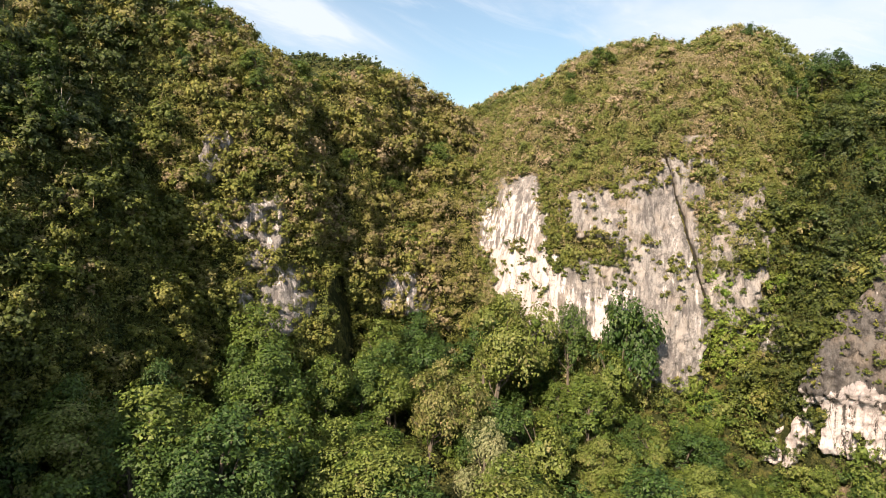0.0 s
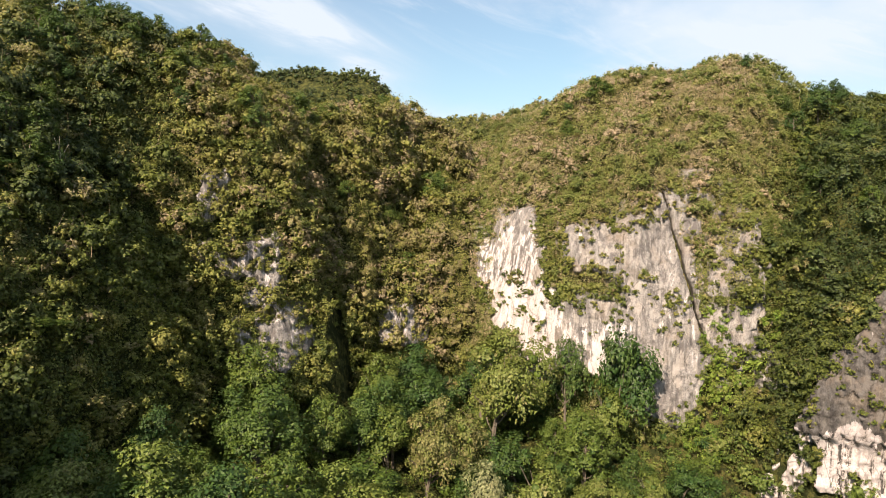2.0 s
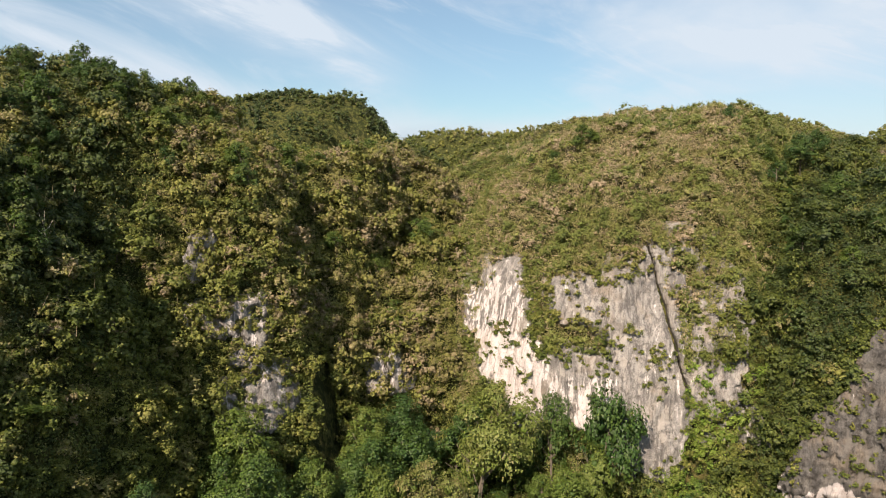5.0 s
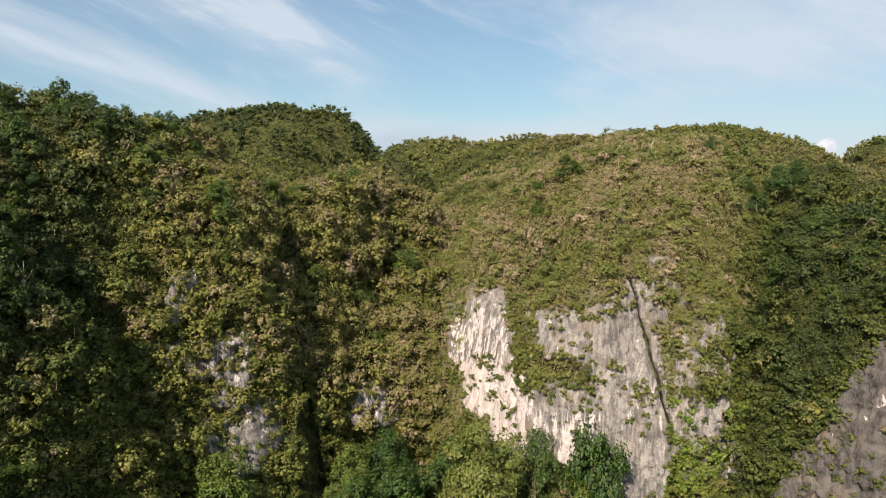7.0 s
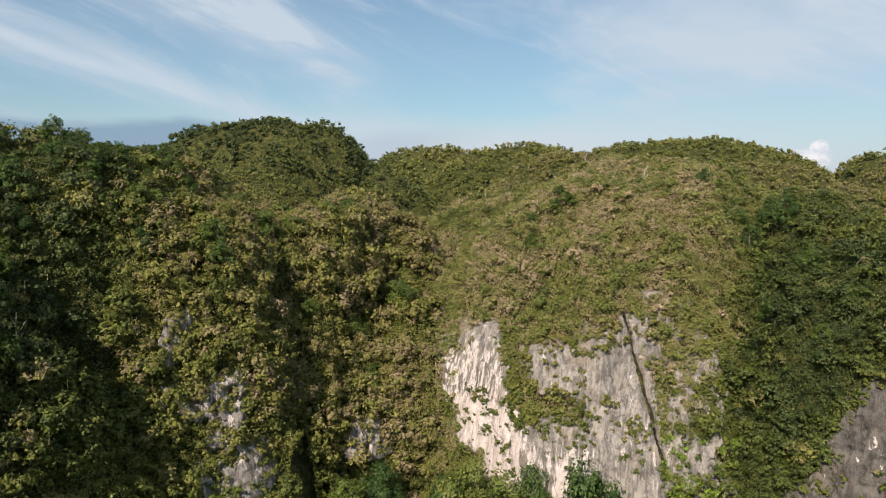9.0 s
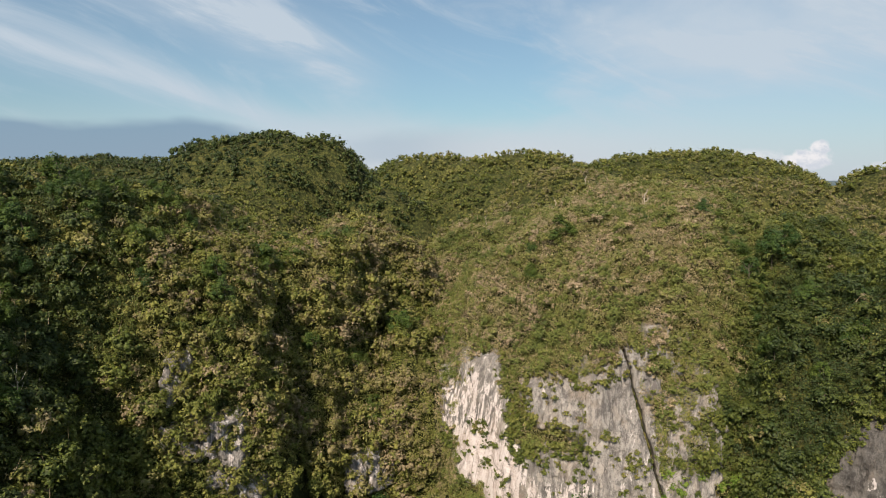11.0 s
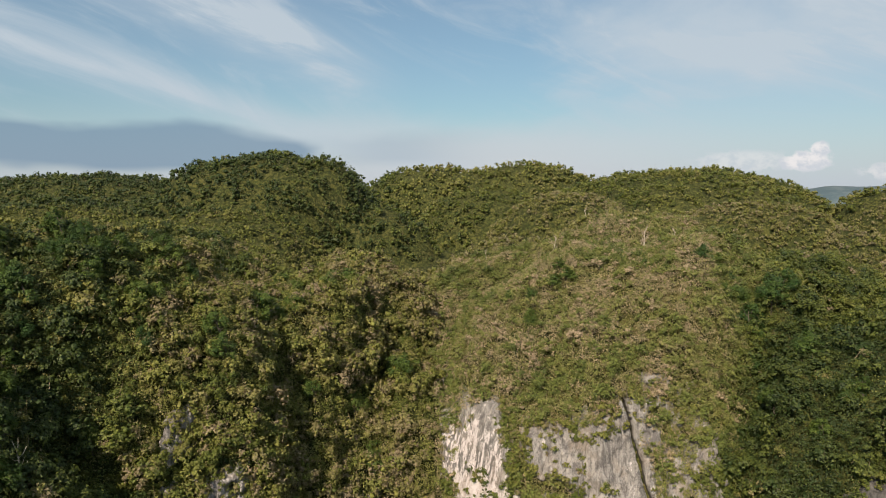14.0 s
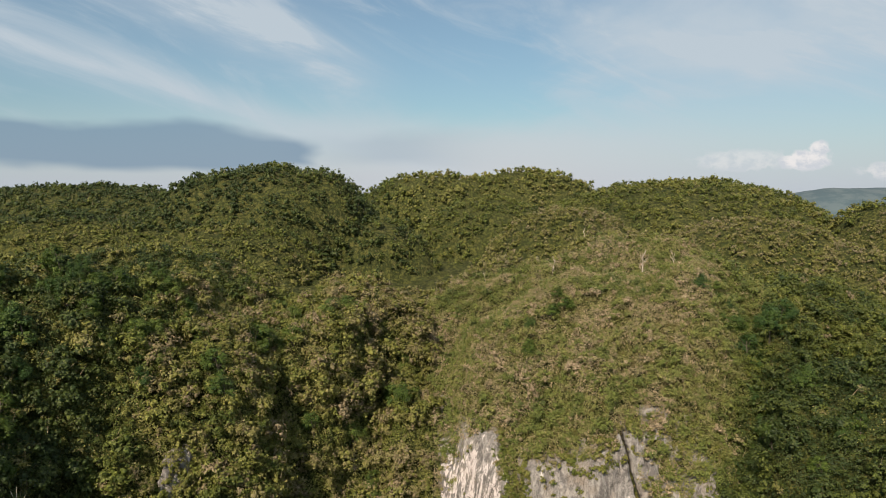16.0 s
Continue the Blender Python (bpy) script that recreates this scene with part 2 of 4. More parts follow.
# dark thicket green, also darkened to stand in for shade
SHADED_THICKET = leaf_material("shaded_thicket_leaf", (0.026, 0.046, 0.013), (0.158, 0.160, 0.042), (0.17, 0.14, 0.10), 5.0)
CREEPER = leaf_material("creeper_leaf", (0.056, 0.108, 0.020), (0.158, 0.215, 0.038), (0.17, 0.15, 0.07), 5.0)
BARK = bark_material("bark", (0.04, 0.033, 0.026), (0.115, 0.10, 0.08))
PALE_BARK = bark_material("pale_bark", (0.26, 0.23, 0.19), (0.52, 0.48, 0.42))
SOIL = ground_material()
# woods of the horizon hills: the blue of distance haze is in the base colour
HAZE_BLUE_WOODS, T = material("hazed_woods")
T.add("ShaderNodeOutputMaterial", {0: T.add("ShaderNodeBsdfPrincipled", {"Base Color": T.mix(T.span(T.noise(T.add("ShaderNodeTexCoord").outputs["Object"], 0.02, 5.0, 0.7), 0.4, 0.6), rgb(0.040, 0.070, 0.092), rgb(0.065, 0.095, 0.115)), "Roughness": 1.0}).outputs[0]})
ROCK = rock_material("limestone", 0.0)
GREY_ROCK = rock_material("weathered_limestone", 0.0, 0.42)


# ---------------------------------------------------------------- numbers that vary smoothly over the place
def hashed(ix, iy, iz, seed):
    h = (ix * np.uint32(374761393)) ^ (iy * np.uint32(668265263)) ^ (iz * np.uint32(2147483629)) ^ np.uint32((seed * 1274126177 + 977) & 0xFFFFFFFF)
    h = (h ^ (h >> np.uint32(13))) * np.uint32(1274126177)
    h = (h ^ (h >> np.uint32(16))) * np.uint32(2246822519)
    return ((h ^ (h >> np.uint32(15))) & np.uint32(0xFFFFFF)).astype(np.float32) / np.float32(0xFFFFFF)


def vnoise(x, y, z=0.0, seed=0):
    """Value noise, 0 to 1; flat in z where z is a plain number."""
    layers = (0, 1) if np.ndim(z) else (0,)
    x, y, z = np.broadcast_arrays(np.asarray(x, float), np.asarray(y, float), np.asarray(z, float))
    shape = x.shape
    x, y, z = np.atleast_1d(x), np.atleast_1d(y), np.atleast_1d(z)
    ix, iy, iz = np.floor(x), np.floor(y), np.floor(z)
    fx, fy, fz = x - ix, y - iy, z - iz
    fx, fy, fz = fx * fx * (3 - 2 * fx), fy * fy * (3 - 2 * fy), fz * fz * (3 - 2 * fz)
    ix, iy, iz = (i.astype(np.int64).astype(np.uint32) for i in (ix, iy, iz))
    one, out = np.uint32(1), 0
    for dx in (0, 1):
        for dy in (0, 1):
            for dz in layers:
                w = (fx if dx else 1 - fx) * (fy if dy else 1 - fy) * ((fz if dz else 1 - fz) if len(layers) > 1 else 1.0)
                out = out + w * hashed(ix + one * np.uint32(dx), iy + one * np.uint32(dy), iz + np.uint32(dz), seed)
    return out.reshape(shape)


def fbm(x, y, z=0.0, octaves=4, seed=0, gain=0.5):
    total, amp, out = 0.0, 1.0, 0.0
    for o in range(octaves):
        out = out + amp * vnoise(np.asarray(x) * 2 ** o, np.asarray(y) * 2 ** o, np.asarray(z) * 2 ** o, seed + o * 17)
        total += amp
        amp *= gain
    return out / total


def step(v, a, b):
    t = np.clip((v - a) / (b - a), 0, 1)
    return t * t * (3 - 2 * t)


# ---------------------------------------------------------------- the lie of the land
class Hill:
    """A karst cone: a rounded top over flanks that steepen to cliffs at the rim (blunt: how steep)."""

    def __init__(self, cx, cy, rx, ry, base, top, blunt=0.42, turn=0.0, wobble=0.10, curve=2.5, seed=0):
        self.cx, self.cy, self.rx, self.ry, self.base, self.top = cx, cy, rx, ry, base, top
        self.blunt, self.turn, self.wobble, self.curve, self.seed = blunt, radians(turn), wobble, curve, seed

    def height(self, x, y):
        c, s = math.cos(self.turn), math.sin(self.turn)
        u, v = (x - self.cx) * c + (y - self.cy) * s, (y - self.cy) * c - (x - self.cx) * s
        d = (np.abs(u / self.rx) ** self.curve + np.abs(v / self.ry) ** self.curve) ** (1 / self.curve)
        r = min(self.rx, self.ry)
        d = d * (1 + self.wobble * 2 * (fbm(x / (r * 0.45), y / (r * 0.45), 0, 4, self.seed) - 0.5))
        inside = np.clip(1 - d ** 2.2, 0, 1) ** self.blunt
        return np.where(d < 1, self.base + (self.top - self.base) * inside, self.base - 60 * np.clip(d - 1, 0, 1))


HILLS, BACK = [], []


def rise(hills, *numbers):
    hills.append(Hill(*numbers))


rise(HILLS, -66.7, 130.0, 42.4, 39.1, 5.5, 81.2, 0.52, 35, 0.1, 2.5, 40)    # high hill
rise(HILLS, -68.8, 91.4, 28.3, 32.8, 7.4, 66.5, 0.46, -14, 0.1, 2.5, 41)    # its near shoulder
rise(HILLS, -48.0, 142.0, 29.0, 39.3, 4.5, 78.4, 0.68, 29, 0.1, 2.5, 42)    # its crest further back
rise(HILLS, -17.1, 155.5, 10.8, 30.2, 8.6, 68.6, 0.43, -27, 0.1, 2.5, 43)    # wooded spurs beside the gully
rise(HILLS, -19.7, 160.6, 19.0, 25.4, 6.9, 55.0, 0.49, 7, 0.1, 2.5, 44)
rise(HILLS, -13.8, 185.8, 34.3, 32.1, 8.7, 71.0, 0.50, 50, 0.1, 2.5, 45)
rise(HILLS, -30.6, 163.4, 16.5, 19.5, 8.0, 68.1, 0.42, -5, 0.1, 2.5, 46)
rise(HILLS, 45.4, 162.1, 44.8, 40.4, 8.0, 75.8, 0.66, -21, 0.1, 3.0, 47)    # sunlit hill with the cliff
rise(HILLS, 41.4, 207.1, 48.6, 31.5, 9.8, 74.7, 0.30, 8, 0.1, 2.5, 48)    # plateau behind it
rise(HILLS, 100.6, 130.8, 48.5, 26.5, 1.0, 65.8, 0.42, 19, 0.1, 2.5, 49)    # grey crag
rise(HILLS, 103.2, 178.3, 38.1, 44.5, 5.2, 71.6, 0.33, -18, 0.1, 2.5, 50)    # green hill behind the crag
rise(HILLS, 69.4, 157.2, 30.9, 28.4, 8.0, 79.8, 0.35, 18, 0.1, 2.5, 51)    # highest part of the sunlit hill
rise(HILLS, -62.1, 114.6, 13.4, 24.4, 6.0, 74.2, 0.35, -8, 0.1, 2.5, 52)    # buttress of the high hill
rise(HILLS, -38.4, 132.5, 17.1, 20.4, 6.0, 70.7, 0.34, 15, 0.1, 2.5, 53)
rise(HILLS, 21.2, 162.4, 13.6, 22.6, 8.0, 65.4, 0.35, 3, 0.1, 2.5, 54)    # end of the cliff beside the gully
rise(HILLS, 65.4, 204.2, 41.5, 35.5, 20.0, 83.0, 0.48, 4, 0.1, 2.5, 55)
rise(HILLS, -18.7, 151.0, 7.6, 19.6, 8.0, 58.1, 0.35, -2, 0.1, 2.5, 57)
rise(HILLS, 2.8, 156.0, 9.7, 15.7, 8.0, 50.0, 0.34, 3, 0.1, 2.5, 58)
rise(HILLS, 7.4, 176.2, 12.5, 18.8, 8.0, 56.1, 0.40, -0, 0.1, 2.5, 59)
rise(HILLS, 68.1, 124.0, 11.6, 13.0, 4.0, 58.6, 0.30, -23, 0.1, 2.5, 60)    # thicket between the cliffs
rise(HILLS, 59.6, 128.8, 15.0, 11.9, 4.0, 54.4, 0.50, 14, 0.1, 2.5, 61)
rise(HILLS, -47.2, 99.9, 11.3, 13.4, 4.0, 39.9, 0.37, 0, 0.1, 2.5, 63)    # foot of the high hill
rise(HILLS, -38.7, 122.6, 7.9, 12.7, 4.0, 66.4, 0.35, -4, 0.1, 2.5, 64)
rise(HILLS, 37.6, 146.0, 9.8, 19.9, 4.0, 66.6, 0.26, 2, 0.1, 2.5, 65)
rise(BACK, -69.9, 367.6, 52.9, 65.8, 56, 107.4, 0.33, -13, 0.1, 2.5, 66)    # dark knob behind
rise(BACK, -75.9, 305.6, 44.3, 39.4, 50, 81.5, 0.60, 0, 0.1, 2.5, 67)
rise(BACK, -194.3, 429.5, 140.2, 69.2, 50, 98.7, 0.51, -24, 0.1, 2.5, 68)    # long far ridge
rise(BACK, 21.6, 630.9, 77.7, 59.4, 60, 110.7, 0.59, -5, 0.1, 2.5, 69)    # far domes
rise(BACK, 105.3, 643.8, 88.4, 58.8, 60, 114.9, 0.51, 1, 0.1, 2.5, 70)
rise(BACK, 163.8, 407.5, 91.8, 129.2, 52, 101.2, 0.56, -35, 0.1, 2.5, 71)    # broad far hill
rise(BACK, 219.4, 311.6, 31.9, 35.4, 50, 91.0, 0.51, -20, 0.1, 2.5, 73)    # dark hill at the edge of the view
rise(BACK, -16.4, 337.5, 31.3, 25.7, 50, 81.6, 0.50, -2, 0.1, 2.5, 74)
rise(BACK, 140.3, 282.6, 45.4, 34.3, 50, 84.6, 0.49, -2, 0.1, 2.5, 75)
rise(BACK, 52.4, 431.0, 51.0, 46.3, 55, 90.0, 0.50, 1, 0.1, 2.5, 76)
rise(BACK, -145.3, 315.5, 69.8, 38.7, 55, 84.3, 0.50, -0, 0.1, 2.5, 77)
rise(BACK, 66.6, 288.7, 36.6, 36.0, 50, 88.8, 0.50, -3, 0.1, 2.5, 78)
rise(BACK, -41.8, 347.7, 25.1, 33.7, 50, 104.5, 0.42, -1, 0.1, 2.5, 79)    # steep end of the knob
rise(BACK, 168.5, 258.3, 30.0, 29.1, 40, 73.1, 0.50, 0, 0.1, 2.5, 80)
rise(BACK, -70.0, 204.6, 45.0, 39.9, 40, 77.9, 0.50, -0, 0.1, 2.5, 81)
rise(HILLS, -58, 38, 18, 18, -4, 55, 0.30, 0, 0.10, 2.5, 91)    # low unseen hill beside the valley, behind the view, added to shade its left trees

DISTANT = [Hill(1010, 1600, 260, 200, 20, 112, 0.8), Hill(1400, 2000, 380, 240, 20, 118, 0.8), Hill(700, 2300, 300, 240, 20, 104, 0.8)]


# gullies cut into the hills: from (x, y) to (x, y), width, depth
GULLIES = [
    (60, 119, 78, 155, 6.0, 14.0),
    (4, 132, 8, 178, 3.5, 2.0),
    (-24, 122, -19, 152, 3.0, 4.5),
    (-49, 94, -46, 112, 3.0, 4.0),
    (-33, 112, -38, 140, 3.5, 3.0),
    (84, 140, 120, 176, 6.0, 6.0),
    (-58, 104, -66, 128, 3.0, 3.0),
]


def smax(a, b, k):
    h = np.clip(0.5 + 0.5 * (a - b) / k, 0, 1)
    return b + (a - b) * h + k * h * (1 - h)


def floor_height(x, y):
    lo = -4.0 + 12.0 * step(x, 0, -34) + 10.0 * step(y, 93, 124) * step(x, 48, 30) - 5 * step(y, 70, 20)
    lo = lo + 3 * (fbm(x / 25, y / 25, 0, 3, 5) - 0.5)
    rise = step(y, 158, 204)
    far = step(y, 420, 1000)
    return lo * (1 - rise) + rise * (58 + 8 * (fbm(x / 40, y / 40, 0, 3, 9) - 0.5)) - 25 * far


def land_exact(x, y):
    x, y = np.broadcast_arrays(np.asarray(x, float), np.asarray(y, float))
    shape = x.shape
    x, y = x.ravel(), y.ravel()
    z = floor_height(x, y)
    for hills, k in ((HILLS, 2.5), (BACK, 6.0)):
        for h in hills:
            reach = 1.6 * max(h.rx, h.ry)
            i = np.nonzero((np.abs(x - h.cx) < reach) & (np.abs(y - h.cy) < reach))[0]
            if len(i):
                z[i] = smax(z[i], h.height(x[i], y[i]), k)
    up = step(z, 6, 16)
    z = z + up * (4.0 * (fbm(x / 13, y / 13, 0, 2, 31) - 0.5) + 3.2 * (fbm(x / 4.5, y / 4.5, 0, 3, 33) - 0.5))
    bend_x, bend_y = 5 * (fbm(x / 11, y / 11, 0, 2, 61) - 0.5), 5 * (fbm(x / 11, y / 11, 0, 2, 62) - 0.5)
    for x0, y0, x1, y1, width, depth in GULLIES:
        dx, dy = x1 - x0, y1 - y0
        f = np.clip(((x + bend_x - x0) * dx + (y + bend_y - y0) * dy) / (dx * dx + dy * dy), 0, 1)
        off = np.hypot(x + bend_x - x0 - f * dx, y + bend_y - y0 - f * dy)
        z = z - up * depth * np.exp(-(off / width) ** 2)
    return z.reshape(shape)


class Raster:
    """The land's height on an even grid, read between its points."""

    def __init__(self, x0, x1, y0, y1, cell):
        self.x0, self.y0, self.cell = x0, y0, cell
        gx, gy = np.meshgrid(np.arange(x0, x1 + cell, cell), np.arange(y0, y1 + cell, cell))
        self.z = land_exact(gx, gy)

    def read(self, x, y):
        ny, nx = self.z.shape
        u, v = np.clip((x - self.x0) / self.cell, 0, nx - 1.001), np.clip((y - self.y0) / self.cell, 0, ny - 1.001)
        i, j = u.astype(int), v.astype(int)
        fu, fv = u - i, v - j
        z = self.z
        return (z[j, i] * (1 - fu) + z[j, i + 1] * fu) * (1 - fv) + (z[j + 1, i] * (1 - fu) + z[j + 1, i + 1] * fu) * fv


NEAR = Raster(-170, 160, 20, 240, 0.6)
FAR = Raster(-420, 470, 190, 740, 2.5)


def land(x, y):
    x, y = np.broadcast_arrays(np.asarray(x, float), np.asarray(y, float))
    near = (x > -169) & (x < 159) & (y < 236)
    return np.where(near, NEAR.read(x, y), FAR.read(x, y))


def lines(marks):
    """Grid lines: from mark to mark with the step given, [(from, to, step), ...]."""
    out = []
    for a, b, s in marks:
        out += list(np.linspace(a, b, max(1, round((b - a) / s)), endpoint=False))
    return np.array(out + [marks[-1][1]])


def mesh_from(name, verts, faces):
    """verts (n, 3), faces (m, 4) or (m, 3), by array."""
    me = bpy.data.meshes.new(name)
    verts, faces = np.ascontiguousarray(verts, np.float32), np.ascontiguousarray(faces, np.int32)
    k = faces.shape[1]
    me.vertices.add(len(verts))
    me.vertices.foreach_set("co", verts.ravel())
    me.loops.add(faces.size)
    me.loops.foreach_set("vertex_index", faces.ravel())
    me.polygons.add(len(faces))
    me.polygons.foreach_set("loop_start", np.arange(0, faces.size, k, dtype=np.int32))
    me.update(calc_edges=True)
    return me


def values(me, name, data):
    at = me.attributes.new(name, "FLOAT", "POINT")
    at.data.foreach_set("value", np.ascontiguousarray(data, np.float32))


def smooth(me):
    me.polygons.foreach_set("use_smooth", np.ones(len(me.polygons), bool))


def sheet_faces(nx, ny):
    i = np.arange((nx - 1) * (ny - 1))
    a = (i // (nx - 1)) * nx + i % (nx - 1)
    return np.stack([a, a + 1, a + nx + 1, a + nx], 1)


def build_ground():
    xs = lines([(-4000, -1000, 300), (-1000, -300, 35), (-300, -170, 10), (-170, -90, 3), (-90, 110, 1.3), (110, 300, 5), (300, 2000, 40), (2000, 4000, 300)])
    ys = lines([(-4000, -600, 300), (-600, 0, 40), (0, 60, 6), (60, 205, 1.2), (205, 460, 4), (460, 700, 8), (700, 2600, 45), (2600, 4800, 250)])
    gx, gy = np.meshgrid(xs, ys)
    # the soil lies a little under the leaf cover
    top, e = land_exact(gx, gy), 0.7
    n = np.stack([land_exact(gx - e, gy) - land_exact(gx + e, gy), land_exact(gx, gy - e) - land_exact(gx, gy + e), np.full(gx.shape, 2 * e)], -1)
    n = n / np.linalg.norm(n, axis=2, keepdims=True)
    under = (0.9 * step(gx, -100, -90) * step(gx, 130, 110) * step(gy, 60, 70) * step(gy, 215, 205))[:, :, None]
    me = mesh_from("ground", (np.stack([gx, gy, top], -1) - n * under).reshape(-1, 3), sheet_faces(len(xs), len(ys)))
    smooth(me)
    me.materials.append(SOIL)
    return tagged(new("ground", me), "dark soil and undergrowth of steep limestone hills", "ground", kind="structure")


build_ground()


def backdrop():
    """Wooded hills on the horizon, with distance haze painted in as blue."""
    xs, ys = np.arange(300, 1900, 22.0), np.arange(1300, 2700, 22.0)
    gx, gy = np.meshgrid(xs, ys)
    z = np.full(gx.shape, 10.0)
    for h in DISTANT:
        z = smax(z, h.height(gx, gy), 8.0)
    z = z + 9 * (fbm(gx / 60, gy / 60, 0, 3, 17) - 0.5) * step(z, 20, 60)
    me = mesh_from("backdrop", np.stack([gx, gy, z], -1).reshape(-1, 3), sheet_faces(len(xs), len(ys)))
    smooth(me)
    me.materials.append(HAZE_BLUE_WOODS)
    return tagged(new("backdrop", me), "far wooded hills tinted haze blue on the horizon", "hills", kind="structure")


backdrop()


# ---------------------------------------------------------------- bare rock on the cliffs
def front(px, py, pz, dx, dy, reach=60.0):
    """How far from (px, py), along (dx, dy), the land rises to the height pz."""
    n = 121
    best = np.full(px.shape, reach)
    for d in np.linspace(reach, 0, n):
        best = np.where(land(px + dx * d, py + dy * d) >= pz, d, best)
    return best


def patch(u, z, cu, cz, ru, rz):
    """Above 0 inside a rounded box."""
    return 1 - ((np.abs(u - cu) / ru) ** 4 + (np.abs(z - cz) / rz) ** 4) ** 0.5


def ragged(u, z, seed, big=0.75, small=0.45):
    return (fbm(u / 4, z / 5, 0.0, 4, seed) - 0.5) * 2 * big + (fbm(u / 1.1, z / 1.5, 0.0, 3, seed + 1) - 0.5) * 2 * small


def bare_b(x, z):
    """Where the sunlit cliff is bare: above 0 is rock."""
    m = patch(x, z, 13.0, 38.6, 6.2, 9.6)
    for cu, cz, ru, rz in ((15.8, 28.0, 5.6, 5.0), (18.3, 20.5, 3.4, 6.0), (27.5, 24.5, 7.0, 6.5),
                           (39.0, 28.5, 6.0, 17.0), (28.2, 40.0, 4.6, 4.2), (36.0, 39.0, 5.0, 6.5), (41.5, 45.5, 2.2, 5.0)):
        m = np.maximum(m, patch(x, z, cu, cz, ru, rz))
    thin = patch(x, z, 50.0, 36.0, 7.0, 18.0) * 0.5 - 0.46
    m = np.minimum(m, np.minimum((x - 7.4) / 1.5, (47.0 - z) / 2.0 + 1.5 * step(x, 20, 24)))
    return np.maximum(np.clip(m, -3, 0.42) + ragged(x, z, 71, 0.34, 0.34), np.clip(thin, -3, 1) + ragged(x, z, 75, 0.5, 0.6))


def grown_b(x, z):
    """Where shrubs hang over the sunlit cliff: 1 in the middle of a group."""
    wx, wz = x + 3.4 * (fbm(x / 3, z / 3, 0, 3, 77) - 0.5), z + 4.5 * (fbm(x / 3, z / 3, 0, 3, 78) - 0.5)
    g = 0 * x
    for cu, cz, ru, rz, full in ((21.2, 41.0, 3.2, 10.0, 1.0), (21.6, 33.0, 3.4, 4.5, 1.0), (28.0, 33.4, 4.6, 2.2, 0.6), (13.8, 33.6, 2.0, 2.2, 0.9),
                                 (8.4, 29.0, 3.0, 2.6, 1.0), (33.4, 34.8, 3.0, 1.8, 0.4), (37.0, 35.0, 1.2, 2.4, 0.5), (40.0, 32.0, 1.3, 1.2, 0.6), (32.0, 45.0, 5.0, 2.0, 0.7)):
        g = np.maximum(g, full * np.clip(2.2 * (1 - ((wx - cu) / ru) ** 2 - ((wz - cz) / rz) ** 2), 0, 1))
    return g


TUFTS = []


def one_piece(cells):
    """The largest connected part of a grid of cells."""
    left, best = cells.copy(), np.zeros_like(cells)
    while left.sum() > best.sum():
        j, i = np.argwhere(left)[0]
        todo, piece = [(int(j), int(i))], np.zeros_like(cells)
        left[j, i], piece[j, i] = False, True
        while todo:
            j, i = todo.pop()
            for b, a in ((j + 1, i), (j - 1, i), (j, i + 1), (j, i - 1)):
                if 0 <= b < cells.shape[0] and 0 <= a < cells.shape[1] and left[b, a]:
                    left[b, a], piece[b, a] = False, True
                    todo.append((b, a))
        if piece.sum() > best.sum():
            best = piece
    return best


def cliff(name, label, u0, u1, z0, z1, res, origin, along, into, mask, fresh, depth_fn, proud=2.9, mat=None, tufts=0.58, whole=False, grown=None):
    us, zs = np.arange(u0, u1, res), np.arange(z0, z1, res)
    u, z = np.meshgrid(us, zs)
    px, py = origin[0] + along[0] * u, origin[1] + along[1] * u
    d = front(px, py, z, into[0], into[1])
    # even the face out, then carve flutes, ledges and flakes into it
    k = 5
    pad = np.pad(d, k, mode="edge")
    steps = range(-k, k + 1, 2)
    d = sum(pad[k + i:k + i + d.shape[0], k + j:k + j + d.shape[1]] for i in steps for j in steps) / len(steps) ** 2
    m = mask(u, z)
    d = d - proud + depth_fn(u, z) + np.clip(-m * 2.0 * proud, 0, 1.6 * proud)
    x, y = px + into[0] * d, py + into[1] * d
    faces = sheet_faces(len(us), len(zs))
    faces = faces[(one_piece if whole else np.array)((m.ravel()[faces] > -0.75).any(1).reshape(len(zs) - 1, len(us) - 1)).ravel()]
    me = mesh_from(name, np.stack([x, y, z], -1).reshape(-1, 3), faces)
    values(me, "fresh", fresh(u, z).ravel())
    smooth(me)
    me.materials.append(mat or ROCK)
    r = np.random.default_rng(len(name))
    # shrubs crowd the rim of the rock and cling to it in loose groups
    group = step(fbm(u / 4.5, z / 3.5, 0, 3, 301), tufts, tufts + 0.05) * step(fbm(u / 0.9, z / 0.7, 0, 2, 303), 0.42, 0.52)
    rim = step(m, -0.85, -0.55) * step(m, 0.26, 0.02)
    spot = r.uniform(0, 1, m.shape) < 0.05 * group * (m > 0.02) + 0.04 * rim
    if grown:
        spot |= r.uniform(0, 1, m.shape) < 0.13 * grown(u, z) * (m > -0.6)
    sunk = np.clip(-m * 2.0 * proud - 0.9, 0, 1.6 * proud - 0.9)
    TUFTS.append(np.stack([x[spot] - into[0] * sunk[spot], y[spot] - into[1] * sunk[spot], z[spot], 0.55 + 0.5 * rim[spot]], 1))
    return tagged(new(name, me), label, "cliff", kind="structure")


